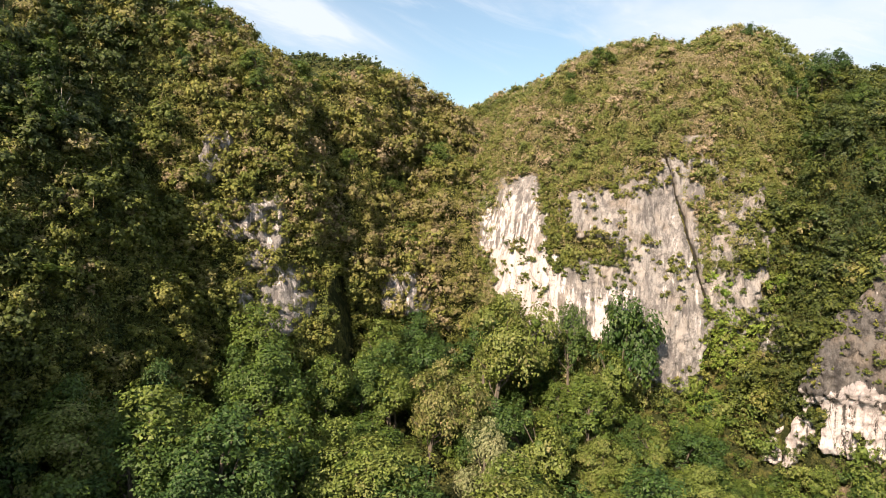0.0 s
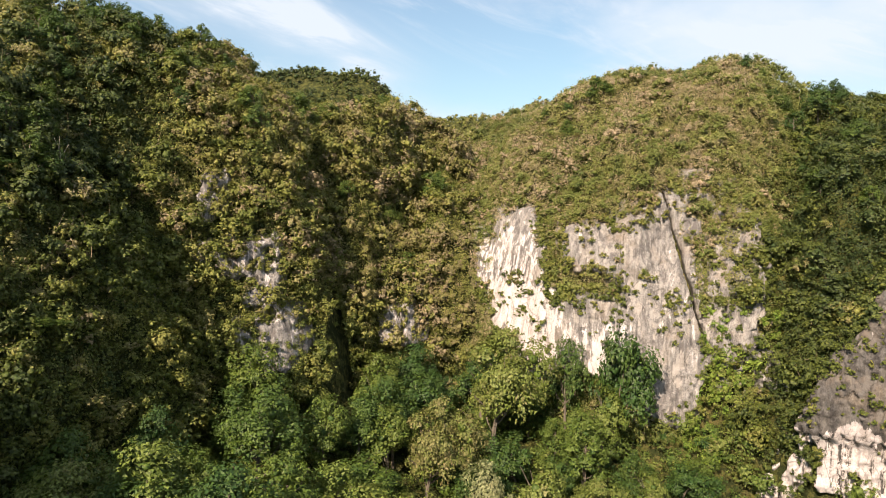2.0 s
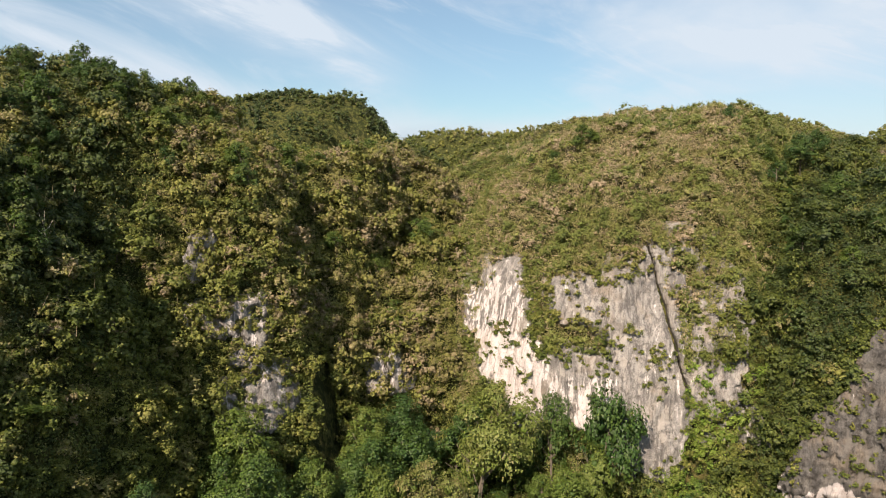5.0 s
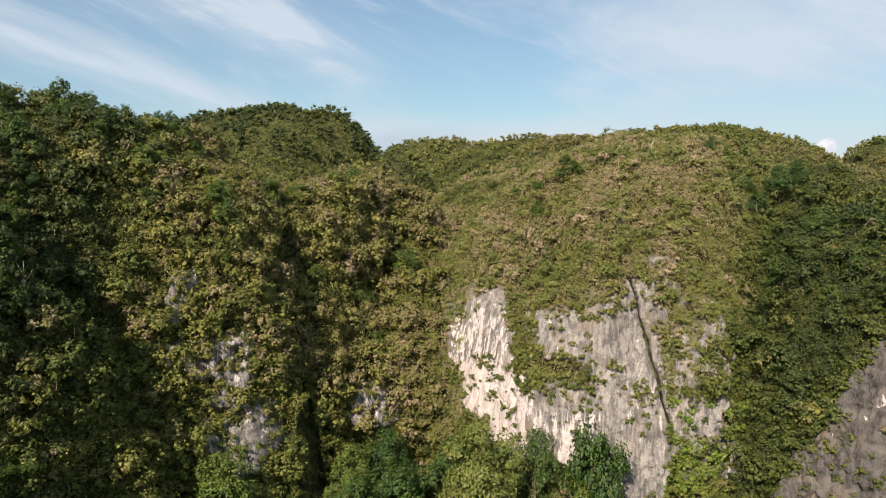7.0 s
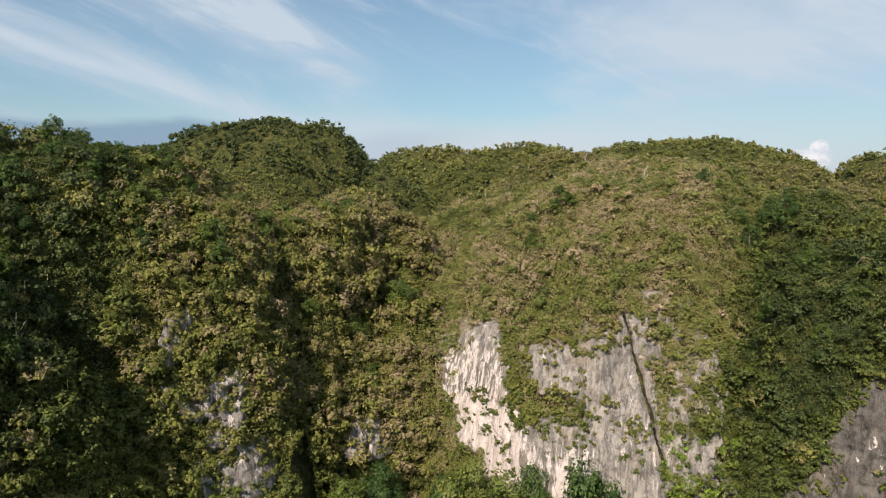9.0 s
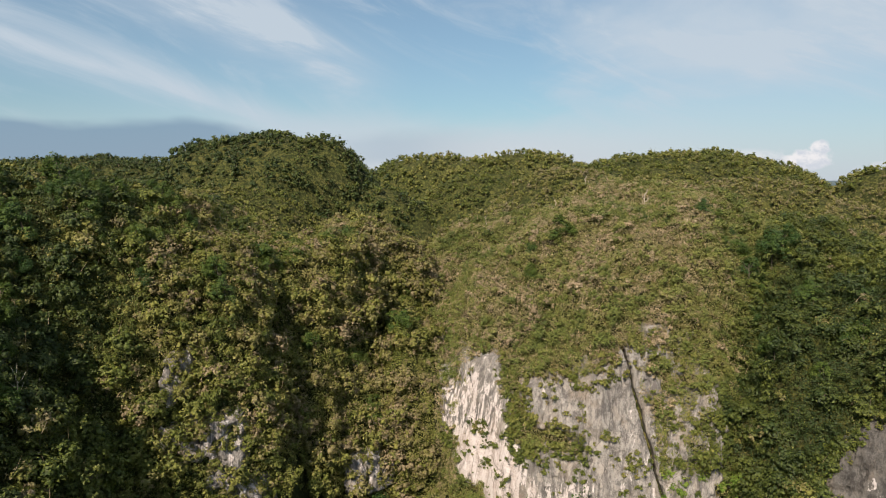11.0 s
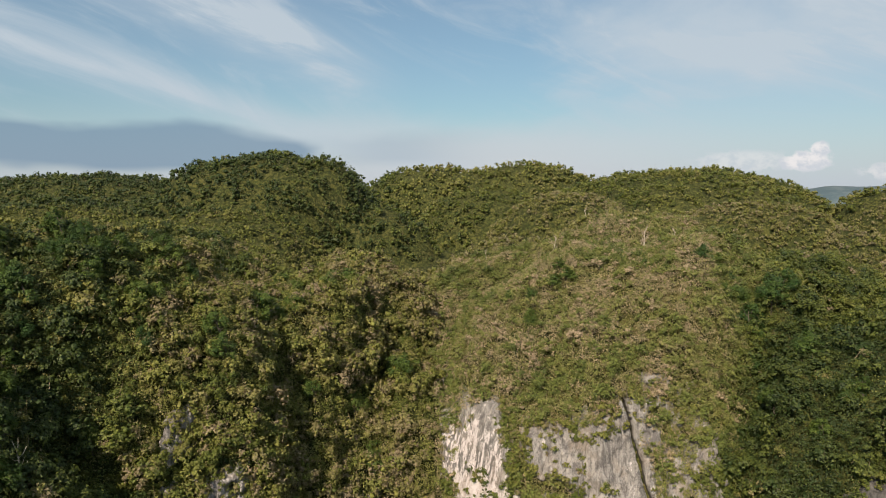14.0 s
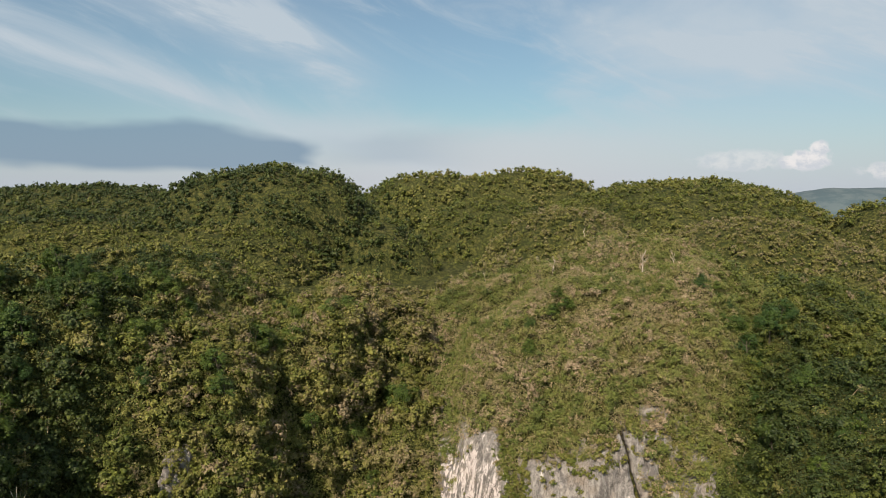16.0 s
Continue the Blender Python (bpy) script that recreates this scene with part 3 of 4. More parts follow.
def carve(seed, amount=1.0):
    def depth(u, z):
        warp = (fbm(u / 2.5, z / 4, 0, 3, seed + 9) - 0.5) * 3.5
        cu, cz = (u + warp) / 2.3, (z + warp * 1.8) / 6.0
        slabs = vnoise(np.floor(cu) * 5.3, np.floor(cz + vnoise(np.floor(cu), 0 * z, 0, seed)) * 3.7, 0, seed + 3) * 0.55
        flutes = np.abs(fbm(u / 0.8, z / 9, 0, 3, seed) - 0.5) * 0.9
        fine = (fbm(u / 0.6, z / 1.2, 0, 3, seed + 5) - 0.5) * 0.8
        broad = (fbm(u / 10, z / 10, 0, 2, seed + 7) - 0.5) * 1.6
        return amount * (broad + flutes + slabs + fine + 0.6)
    return depth


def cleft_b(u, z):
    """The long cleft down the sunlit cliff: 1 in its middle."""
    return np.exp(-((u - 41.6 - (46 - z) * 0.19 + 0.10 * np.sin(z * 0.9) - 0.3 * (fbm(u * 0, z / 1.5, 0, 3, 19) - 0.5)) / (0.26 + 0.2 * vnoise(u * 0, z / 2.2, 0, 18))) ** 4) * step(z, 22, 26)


def carve_b(u, z):
    return carve(11)(u, z) + 3.4 * cleft_b(u, z) + 0.5 * (u > 41.6 + (46 - z) * 0.19) + 1.5 * step(z, 30, 20) * step(u, 26, 20)


def fresh_b(u, z):
    left = 0.45 * step(u, 24, 19) * step(z, 47, 40) + 0.55 * step(u, 24, 19) * step(z, 35, 29)
    band = 0.42 * step(z, 31, 24) * step(u, 37, 29) * step(u, 19, 23)
    # falls below 0 in the cleft, so that its shade is painted there
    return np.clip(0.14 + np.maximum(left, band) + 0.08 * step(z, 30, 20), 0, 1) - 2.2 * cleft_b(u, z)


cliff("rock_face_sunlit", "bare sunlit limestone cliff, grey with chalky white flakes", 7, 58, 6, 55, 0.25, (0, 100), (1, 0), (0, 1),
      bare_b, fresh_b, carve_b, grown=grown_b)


def bare_c(u, z):
    edge = np.minimum((u - (12.0 - (39 - z) * 0.41)) / 4, (42 - z) / 4)
    m = np.clip(edge, -3, 0.42) + ragged(u, z, 81, 0.40, 0.34) + 0.20 * step(z, 15, 12)
    grown = 0 * u
    for at_u, wide, high in ((-2.0, 1.0, 10.0), (3.2, 1.6, 12.0), (9.0, 0.8, 8.0), (0.4, 0.6, 13.5)):
        grown = np.maximum(grown, np.exp(-((u - at_u - 1.2 * (fbm(u * 0, z / 3, at_u, 2, 86) - 0.5) * 2) / wide) ** 4) * step(z, high, high - 1.5))
    return m - 0.85 * grown - 1.4 * step(z + 3 * (fbm(u / 3, z * 0, 0, 3, 87) - 0.5), 5.2 - 4.0 * step(u, 3, -1), 3.4 - 4.0 * step(u, 3, -1))


cliff("rock_face_grey", "grey limestone crag with a pale undercut foot", -10, 30, -3, 48, 0.25, (44, 100), (0.62, -0.784), (0.784, 0.62),
      bare_c, lambda u, z: np.clip(0.07 + 0.78 * step(z + 1.6 * np.sin(u * 0.5), 15.2, 13.6), 0, 1),
      lambda u, z: carve(23, 1.6)(u, z) + 1.8 * step(z, 14, 11.5) + 0.7 * (fbm(u / 5, z / 1.6, 0, 3, 29) - 0.5) * 2, 4.4, GREY_ROCK, 0.54, True)


def bare_a(u, z):
    m = patch(u, z, -32.5, 40.0, 5.0, 3.2)
    for cu, cz, ru, rz in ((-28.5, 26.0, 4.4, 4.8), (-36.5, 50.0, 1.8, 3.8), (-29.3, 34.5, 2.4, 6.5), (-24.5, 24.0, 2.2, 3.0)):
        m = np.maximum(m, patch(u, z, cu, cz, ru, rz))
    return np.clip(m, -3, 0.0) + ragged(u, z, 91, 0.7, 0.7)


cliff("rock_face_shaded", "small shaded limestone outcrops between hanging shrubs", -42, -20, 18, 56, 0.25, (0, 80), (1, 0), (0, 1),
      bare_a, lambda u, z: 0 * u + 0.40, carve(37, 1.25), 2.2)


def bare_d(u, z):
    return np.clip(np.maximum(patch(u, z, -8.6, 24.2, 3.2, 3.6), patch(u, z, -4.2, 22.5, 1.6, 2.5)), -3, 0.12) + ragged(u, z, 95, 0.5, 0.6) - 0.55 * np.exp(-((u + 8.0 + 0.5 * np.sin(z)) / 0.4) ** 2)


cliff("rock_face_spur", "small pale limestone outcrop at the foot of the spur", -14, 0, 16, 32, 0.25, (0, 100), (1, 0), (0, 1),
      bare_d, lambda u, z: 0 * u + 0.40, carve(41, 1.25), 2.4)


# ---------------------------------------------------------------- leaves
rng = np.random.default_rng(4)


def leaf_blades(c, out, size, r, width=0.75, droop=0.25):
    """One pointed leaf spray per centre c, facing roughly out."""
    n = len(c)
    nrm = out + r.normal(0, 0.42, (n, 3)) + np.array([0, 0, 0.35])
    nrm /= np.linalg.norm(nrm, axis=1, keepdims=True) + 1e-9
    a = r.normal(0, 1, (n, 3))
    a[:, 2] -= droop
    a -= nrm * (a * nrm).sum(1, keepdims=True)
    a /= np.linalg.norm(a, axis=1, keepdims=True) + 1e-9
    b = np.cross(nrm, a)
    L = (size * r.uniform(0.7, 1.35, n))[:, None]
    w = width * r.uniform(0.75, 1.25, n)[:, None]
    foot = c - a * L * 0.45
    v = np.stack([foot + b * L * w * 0.5, foot - b * L * w * 0.5 + a * L * 0.12, c + a * L * 0.6], 1)
    return v.reshape(-1, 3)


OCTA = np.array([(1, 0, 0), (-1, 0, 0), (0, 1, 0), (0, -1, 0), (0, 0, 1), (0, 0, -1)], float)
OCTA_FACES = np.array([(0, 2, 4), (2, 1, 4), (1, 3, 4), (3, 0, 4), (2, 0, 5), (1, 2, 5), (3, 1, 5), (0, 3, 5)])


def icosahedron():
    g = (1 + 5 ** 0.5) / 2
    v = np.array([p for a in (-1, 1) for b in (-g, g) for p in ((0, a, b), (a, b, 0), (b, 0, a))], float)
    near = np.linalg.norm(v[:, None] - v[None], axis=2) < 2.1
    f = []
    for i in range(12):
        for j in range(i + 1, 12):
            for k in range(j + 1, 12):
                if near[i, j] and near[j, k] and near[i, k]:
                    f.append((i, j, k) if np.dot(np.cross(v[j] - v[i], v[k] - v[i]), v[i]) > 0 else (i, k, j))
    return v / np.linalg.norm(v[0]), np.array(f)


ICO, ICO_FACES = icosahedron()


def puffs(c, rad, r, shape=OCTA, faces=OCTA_FACES, flat=1.0):
    """A rounded mass of foliage at each centre: verts and faces."""
    n, k = len(c), len(shape)
    spin = r.normal(0, 1, (n, 3, 3))
    q, _ = np.linalg.qr(spin)
    v = np.einsum("nij,kj->nki", q, shape) * rad[:, None, None] * r.uniform(0.6, 1.3, (n, k, 1)) * np.array([1, 1, flat])
    v = v + c[:, None, :]
    f = faces[None] + (np.arange(n) * k)[:, None, None]
    return v.reshape(-1, 3), f.reshape(-1, 3)


def leafy(name, blades, tint, cores, core_faces, core_tint, mat):
    """One mesh of leaf blades round foliage masses."""
    n = len(blades)
    me = mesh_from(name, np.concatenate([blades, cores]), np.concatenate([np.arange(n).reshape(-1, 3), core_faces + n]))
    values(me, "tint", np.concatenate([np.repeat(tint, 3), core_tint]))
    smooth(me)
    me.materials.append(mat)
    return me


def slope(x, y):
    e = 0.6
    return (land(x + e, y) - land(x - e, y)) / (2 * e), (land(x, y + e) - land(x, y - e)) / (2 * e)


def scatter(x0, x1, y0, y1, spacing, r, keep=None, cell=0.6):
    """Places on the land, even over its true surface, cliffs included: x, y, z and the land's normal."""
    nx, ny = int((x1 - x0) / cell), int((y1 - y0) / cell)
    gx, gy = np.meshgrid(np.arange(nx), np.arange(ny))
    x, y = x0 + (gx.ravel() + 0.5) * cell, y0 + (gy.ravel() + 0.5) * cell
    sx, sy = slope(x, y)
    area = np.clip(np.sqrt(1 + sx ** 2 + sy ** 2), 1, 25) * cell * cell
    count = r.poisson(area / spacing ** 2)
    x, y = np.repeat(x, count), np.repeat(y, count)
    x, y = x + r.uniform(-0.5, 0.5, len(x)) * cell, y + r.uniform(-0.5, 0.5, len(y)) * cell
    z = land(x, y)
    sx, sy = slope(x, y)
    n = np.stack([-sx, -sy, np.ones_like(x)], 1)
    n /= np.linalg.norm(n, axis=1, keepdims=True)
    ok = np.ones(len(x), bool) if keep is None else keep(x, y, z, n)
    return x[ok], y[ok], z[ok], n[ok]


def bushes(name, label, layers, mat, r, flat=0.8, wholly=0, stalks=0):
    """A cover of bushes grown together, as one mesh: each bush a dome of leafy clumps.
    layers: (places, radius, clumps, leaves, leaf, tints, spread of sizes)."""
    blades, tint, cores, core_faces, core_tint, done = [], [], [], [], [], 0
    for (x, y, z, n), radius, clumps, leaves, leaf, tints, vary, *full in layers:
        N, solid = len(x), full[0] if full else wholly
        R = radius * np.exp(np.clip(r.normal(-0.5 * vary * vary, vary, N), -1, 0.9 * vary))
        grow = n * 0.55 + np.array([0, 0, 0.7])
        grow /= np.linalg.norm(grow, axis=1, keepdims=True)
        core = np.stack([x, y, z], 1) + grow * (R * 0.40)[:, None]
        way = r.normal(0, 1, (N, clumps, 3)) + grow[:, None, :] * 1.1
        way /= np.linalg.norm(way, axis=2, keepdims=True)
        cc = core[:, None, :] + way * (R[:, None, None] * r.uniform(0.40, 0.85, (N, clumps, 1))) * np.array([1, 1, flat])
        cr = R[:, None] * np.exp(np.clip(r.normal(-1.3, 0.32, (N, clumps)), -2, -0.95))
        lw = r.normal(0, 1, (N, clumps, leaves, 3)) + way[:, :, None, :] * 0.9
        lw /= np.linalg.norm(lw, axis=3, keepdims=True)
        c = cc[:, :, None, :] + lw * (cr[:, :, None, None] * r.uniform(0.55, 1.4, (N, clumps, leaves, 1))) * np.array([1, 1, 0.85])
        outward = lw * 0.8 + way[:, :, None, :] * 0.5
        ct = tints[:, None] + r.normal(0, 0.06, (N, clumps)) - 0.42 * (tints[:, None] > 0.72) * (r.uniform(0, 1, (N, clumps)) < 0.35)
        t = ct[:, :, None] + r.normal(0, 0.04, (N, clumps, leaves))
        size = np.repeat(leaf * np.clip(R / radius, 0.7, 1.35), clumps * leaves)
        blades.append(leaf_blades(c.reshape(-1, 3), outward.reshape(-1, 3), size, r))
        tint.append(t.ravel())
        if stalks and radius > 1.3:
            # bare pale stems stand out of the leaves
            at = np.repeat(core + grow * (R * 0.55)[:, None], stalks, 0) + r.normal(0, 0.2, (N * stalks, 3)) * np.repeat(R, stalks)[:, None]
            lean = leaf_blades(at, np.tile((-0.2, -1.0, -0.3), (N * stalks, 1)), np.repeat(0.6 + 0.5 * R, stalks), r, 0.035, -2.5)
            blades.append(lean)
            tint.append(np.clip(0.97 + r.normal(0, 0.05, N * stalks), 0, 1))
        # cores get a lower tint than the leaves: inner shade put into the colour
        if solid:
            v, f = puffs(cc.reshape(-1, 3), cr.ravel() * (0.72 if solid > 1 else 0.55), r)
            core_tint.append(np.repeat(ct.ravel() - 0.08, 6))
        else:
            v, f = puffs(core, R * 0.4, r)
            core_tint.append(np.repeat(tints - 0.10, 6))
        cores.append(v)
        core_faces.append(f + done)
        done += len(v)
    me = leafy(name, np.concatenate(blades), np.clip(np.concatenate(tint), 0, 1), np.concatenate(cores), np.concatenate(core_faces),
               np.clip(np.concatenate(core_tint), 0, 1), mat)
    return tagged(new(name, me), label, "shrubs", kind="stuff")


def off_rock(x, y, z, n):
    """Plants leave the bare rock free."""
    b = (x > 7) & (x < 58) & (y < 142) & (y > 110) & (z < 55) & (n[:, 2] < 0.75) & (bare_b(x, z) > 0.08)
    u = (x - 44) * 0.62 - (y - 100) * 0.784
    c = (x > 42) & (u > -10) & (u < 30) & (y < 126) & (z < 43) & (n[:, 2] < 0.75) & (bare_c(u, z) > 0.08)
    a = (x > -42) & (x < -20) & (y < 126) & (y > 100) & (n[:, 2] < 0.75) & (bare_a(x, z) > 0.22)
    d = (x > -14) & (x < 0) & (y < 145) & (y > 120) & (n[:, 2] < 0.75) & (bare_d(x, z) > 0.2)
    return ~(b | c | a | d)


def cover_tint(x, y, z, r, dry=0.0):
    """Green to olive in patches of some metres, withered stands on the sunny dome, fresh green where creepers hang,
    darkened for shade in the gully and on the left hill.
    """
    n = len(x)
    t = 0.34 + 0.75 * (fbm(x / 13, y / 13, z / 13, 3, 51) - 0.5) + 0.6 * (fbm(x / 2.6, y / 2.6, z / 2.6, 2, 59) - 0.5) + r.normal(0, 0.06, n) + dry
    dome = step(x, -2, 20) * step(x, 76, 54) * step(z, 38, 48) * step(y, 205, 190)
    t = np.clip(t + 0.10 * dome, 0.08 * dome, 0.64)
    stand = step(fbm(x / 6, y / 6, z / 6, 3, 57) + 0.25 * (fbm(x / 1.2, y / 1.2, z / 1.2, 2, 58) - 0.5), 0.50, 0.60)
    chance = (0.04 + 0.03 * dome) + (0.28 + 0.16 * dome) * stand + 0.10 * step(z, 58, 70) * step(x, -24, -34) + 0.11 * step(x, -46, -38) * step(x, -4, -12) * step(z, 30, 42) + 0.10 * step(x, -44, -60)
    edge = x - 0.45 * y + 16 * (fbm(x / 9, y / 9, z / 9, 3, 63) - 0.5)
    thicket = step(edge, -9, 8) * step(y, 104, 112)
    chance = chance * (1 - 0.8 * thicket)
    t = t + 0.22 * step(x, -27, -19) * step(x, 12, 3) + 0.10 * step(x, -44, -36) * step(x, -19, -27)
    withered = r.uniform(0, 1, n) < chance
    t = np.where(withered, 0.86 + r.normal(0, 0.08, n), t)
    green = step(z, 36, 24) * step(y, 142, 132) * np.where(withered, 0.5, 0.8)
    t = t * (1 - green) + green * np.clip(0.36 + r.normal(0, 0.10, n), 0, 1)
    # dark gully leaves, with shade of gully and left hill put into the tint
    dark_leaf_shade = np.maximum(step(edge, -10, 18) * step(x, 110, 96) * step(y, 104, 112) * step(z, 68, 50), step(x, -40, -53)) * np.where(withered, 0.3, 0.82)
    return np.clip(t * (1 - dark_leaf_shade) + 0.02 * dark_leaf_shade, 0, 1)


def crowns(p, size, seed):
    """The crown that each place belongs to: the way to its middle, how far off that is (1: at the rim), and a number of its own."""
    q = p / size
    cell = np.floor(q).astype(np.int64)
    best, way, own = np.full(len(p), 9.0), np.zeros_like(p), np.zeros(len(p))
    for dx in (-1, 0, 1):
        for dy in (-1, 0, 1):
            for dz in (-1, 0, 1):
                ix, iy, iz = ((cell + (dx, dy, dz)).astype(np.uint32)).T
                at = np.stack([hashed(ix, iy, iz, seed), hashed(ix, iy, iz, seed + 1), hashed(ix, iy, iz, seed + 2)], 1)
                off = q - (cell + (dx, dy, dz)) - at
                d = np.sqrt((off * off).sum(1))
                nearer = d < best
                best = np.where(nearer, d, best)
                way[nearer], own[nearer] = off[nearer], at[nearer, 0]
    return way * size, best / 0.92, own


def carpet(name, label, places, leaf, lift, bump, size, tints, mat, r, seed, twigs=0.0):
    """A closed canopy: leaf sprays over rounded crowns and their clumps, one mesh."""
    x, y, z, n = places
    p, N = np.stack([x, y, z], 1), len(x)
    bent = p + size * 0.8 * np.stack([fbm(x / size, y / size, z / size, 2, seed + k) - 0.5 for k in (5, 6, 7)], 1)
    far_off, rim, own = crowns(bent, size, seed)
    clump_off, clump_rim, _ = crowns(bent, size * 0.36, seed + 11)
    h = lift + bump * ((0.55 + 0.65 * own) * np.sqrt(np.clip(1 - rim ** 2, 0, 1)) + 0.36 * np.sqrt(np.clip(1 - clump_rim ** 2, 0, 1)))
    h = h - r.uniform(0, 1, N) * 0.55 * bump
    grow = n * 0.6 + np.array([0, 0, 0.5])
    out = n * 0.55 + 1.1 * far_off / size + 0.5 * clump_off / (size * 0.36)
    out /= np.linalg.norm(out, axis=1, keepdims=True)
    tints = tints + np.where(tints < 0.7, 0.30 * (own - 0.5), 0.0)
    blades = [leaf_blades(p + grow * h[:, None], out, np.full(N, leaf), r)]
    tint = [tints]
    if twigs:
        # bare pale twigs stand out of withered stands
        pick = np.nonzero((tints > 0.72) & (r.uniform(0, 1, N) < twigs))[0]
        blades.append(leaf_blades(p[pick] + grow[pick] * (h[pick] + 0.2)[:, None], np.tile((-0.2, -1.0, 0.2), (len(pick), 1)), r.uniform(0.5, 1.3, len(pick)), r, 0.06, -1.2))
        tint.append(np.clip(0.97 + r.normal(0, 0.05, len(pick)), 0, 1))
    me = leafy(name, np.concatenate(blades), np.clip(np.concatenate(tint), 0, 1), np.zeros((0, 3)), np.zeros((0, 3), int), np.zeros(0), mat)
    return tagged(new(name, me), label, "shrubs", kind="stuff")


def curtain(x, y, z):
    """Where creepers hang between the two cliffs."""
    wave = 0.03 * (fbm(x / 5, y / 5, z / 5, 3, 64) - 0.5)
    return (z < 29 + 200 * wave) & (x / y > 0.345 + wave) & (x / y < 0.40 + 0.004 * (z - 4) + wave) & (y < 130) & (x > 36)


def near_cover(x0, x1, y0, y1, name, label, dry, seed, big=2.1, mat=LEAF):
    r = np.random.default_rng(seed)

    def keep(x, y, z, n):
        facing = -(n[:, 0] * x + n[:, 1] * y) / np.hypot(x, y) + 0.9 * n[:, 2]
        gully = x - 0.45 * y + 9 * step(z, 48, 30) - 26 * step(z, 58, 76) + 26 * (fbm(x / 9, y / 9, z / 9, 4, 63) - 0.5) + r.normal(0, 2.2, len(x))
        side = gully < 2 if big < 1.2 else (gully > 2 if 30 < x0 < 80 else True)
        return off_rock(x, y, z, n) & side & ~curtain(x, y, z) & (z > 7) & (np.abs(x - 0.05 * y) < 0.66 * y + 6) & (r.uniform(0, 1, len(x)) < np.clip(facing * 2.2 + 0.55, 0.06, 1))
    if big < 1.2:
        # low scrub up to the gully, knee-high bushes and taller ones here and there
        p = scatter(x0, x1, y0, y1, 0.15, r, keep)
        carpet(name, label, p, 0.22, 0.0, 1.1, 2.3, cover_tint(*p[:3], r, dry), SCRUB, r, seed, 0.10)
        p = scatter(x0, x1, y0, y1, 1.55, r, keep)
        q = scatter(x0, x1, y0, y1, 2.3, r, keep)
        return bushes("scattered_bushes", "taller olive green bushes over the low scrub of the dome",
                      [(p, 0.95, 8, 10, 0.175, cover_tint(*p[:3], r, dry), 0.45), (q, 1.55, 13, 13, 0.22, cover_tint(*q[:3], r, dry - 0.22), 0.45, 1)], SCRUB, r, stalks=1)
    # under-layer tinted a little darker, for the shade in gaps between trees
    q = scatter(x0, x1, y0, y1, 0.24, r, keep)
    carpet(name, label, q, 0.33, -0.4, 1.3, 3.2, cover_tint(*q[:3], r, dry) - 0.06, mat, r, seed)
    p = scatter(x0, x1, y0, y1, big * 1.25, r, keep)
    q = scatter(x0, x1, y0, y1, 2.4, r, keep)
    return bushes("hillside_trees", "small crowded evergreen trees rooted in the steep limestone hillside",
                  [(p, big, 15, 14, 0.24 + 0.046 * big, cover_tint(*p[:3], r, dry + 0.04), 0.45, 1), (q, 1.15, 8, 12, 0.27, cover_tint(*q[:3], r, dry + 0.1), 0.35)], mat, r, stalks=1)


near_cover(-100, -46, 66, 200, "hillside_shrubs", "dense shade-darkened green shrubs and creepers clinging to a steep limestone hill", -0.04, 101, mat=SHADED_THICKET)
near_cover(-46, -20, 66, 200, "hillside_shrubs", "olive and brown shrubs over a buttress of the limestone hill", 0.02, 111)
near_cover(-20, 6, 128, 200, "hillside_shrubs", "green thicket over the wooded spur and gully", 0.0, 102, 2.6)
near_cover(6, 84, 104, 200, "hillside_shrubs", "sunlit olive and dry brown shrubs over the limestone dome", 0.08, 103, 1.12)
near_cover(40, 84, 100, 200, "hillside_shrubs", "deep green thicket over the gully and the flank of the crag", -0.1, 105, mat=SHADED_THICKET)
near_cover(84, 135, 96, 200, "hillside_shrubs", "green shrubs hanging over the grey crag", 0.0, 104, mat=SHADED_THICKET)


r = np.random.default_rng(107)
at = np.concatenate(TUFTS)
at, near_rim = at[:, :3], at[:, 3]
bushes("ledge_shrubs", "small tufts of shrub rooted in cracks of the bare rock",
       [((at[big, 0], at[big, 1], at[big, 2], np.tile((-0.25, -0.9, 0.3), (int(big.sum()), 1))), size, 7, 9, 0.16 + 0.14 * size, cover_tint(*at[big].T, r, 0.06), 0.45)
        for big, size in ((near_rim > 0.8, 0.85), (near_rim <= 0.8, 0.6))], LEAF, r)


def creepers():
    """A bright curtain of creepers between the two cliffs."""
    r = np.random.default_rng(106)

    def keep(x, y, z, n):
        return curtain(x, y, z) & off_rock(x, y, z, n)
    p = scatter(36, 66, 92, 130, 1.15, r, keep)
    return bushes("creepers", "bright green creepers hanging in a curtain beside the cliff",
                  [(p, 1.35, 9, 10, 0.25, np.clip(0.48 + r.normal(0, 0.15, len(p[0])), 0, 1), 0.40)], CREEPER, r)


creepers()


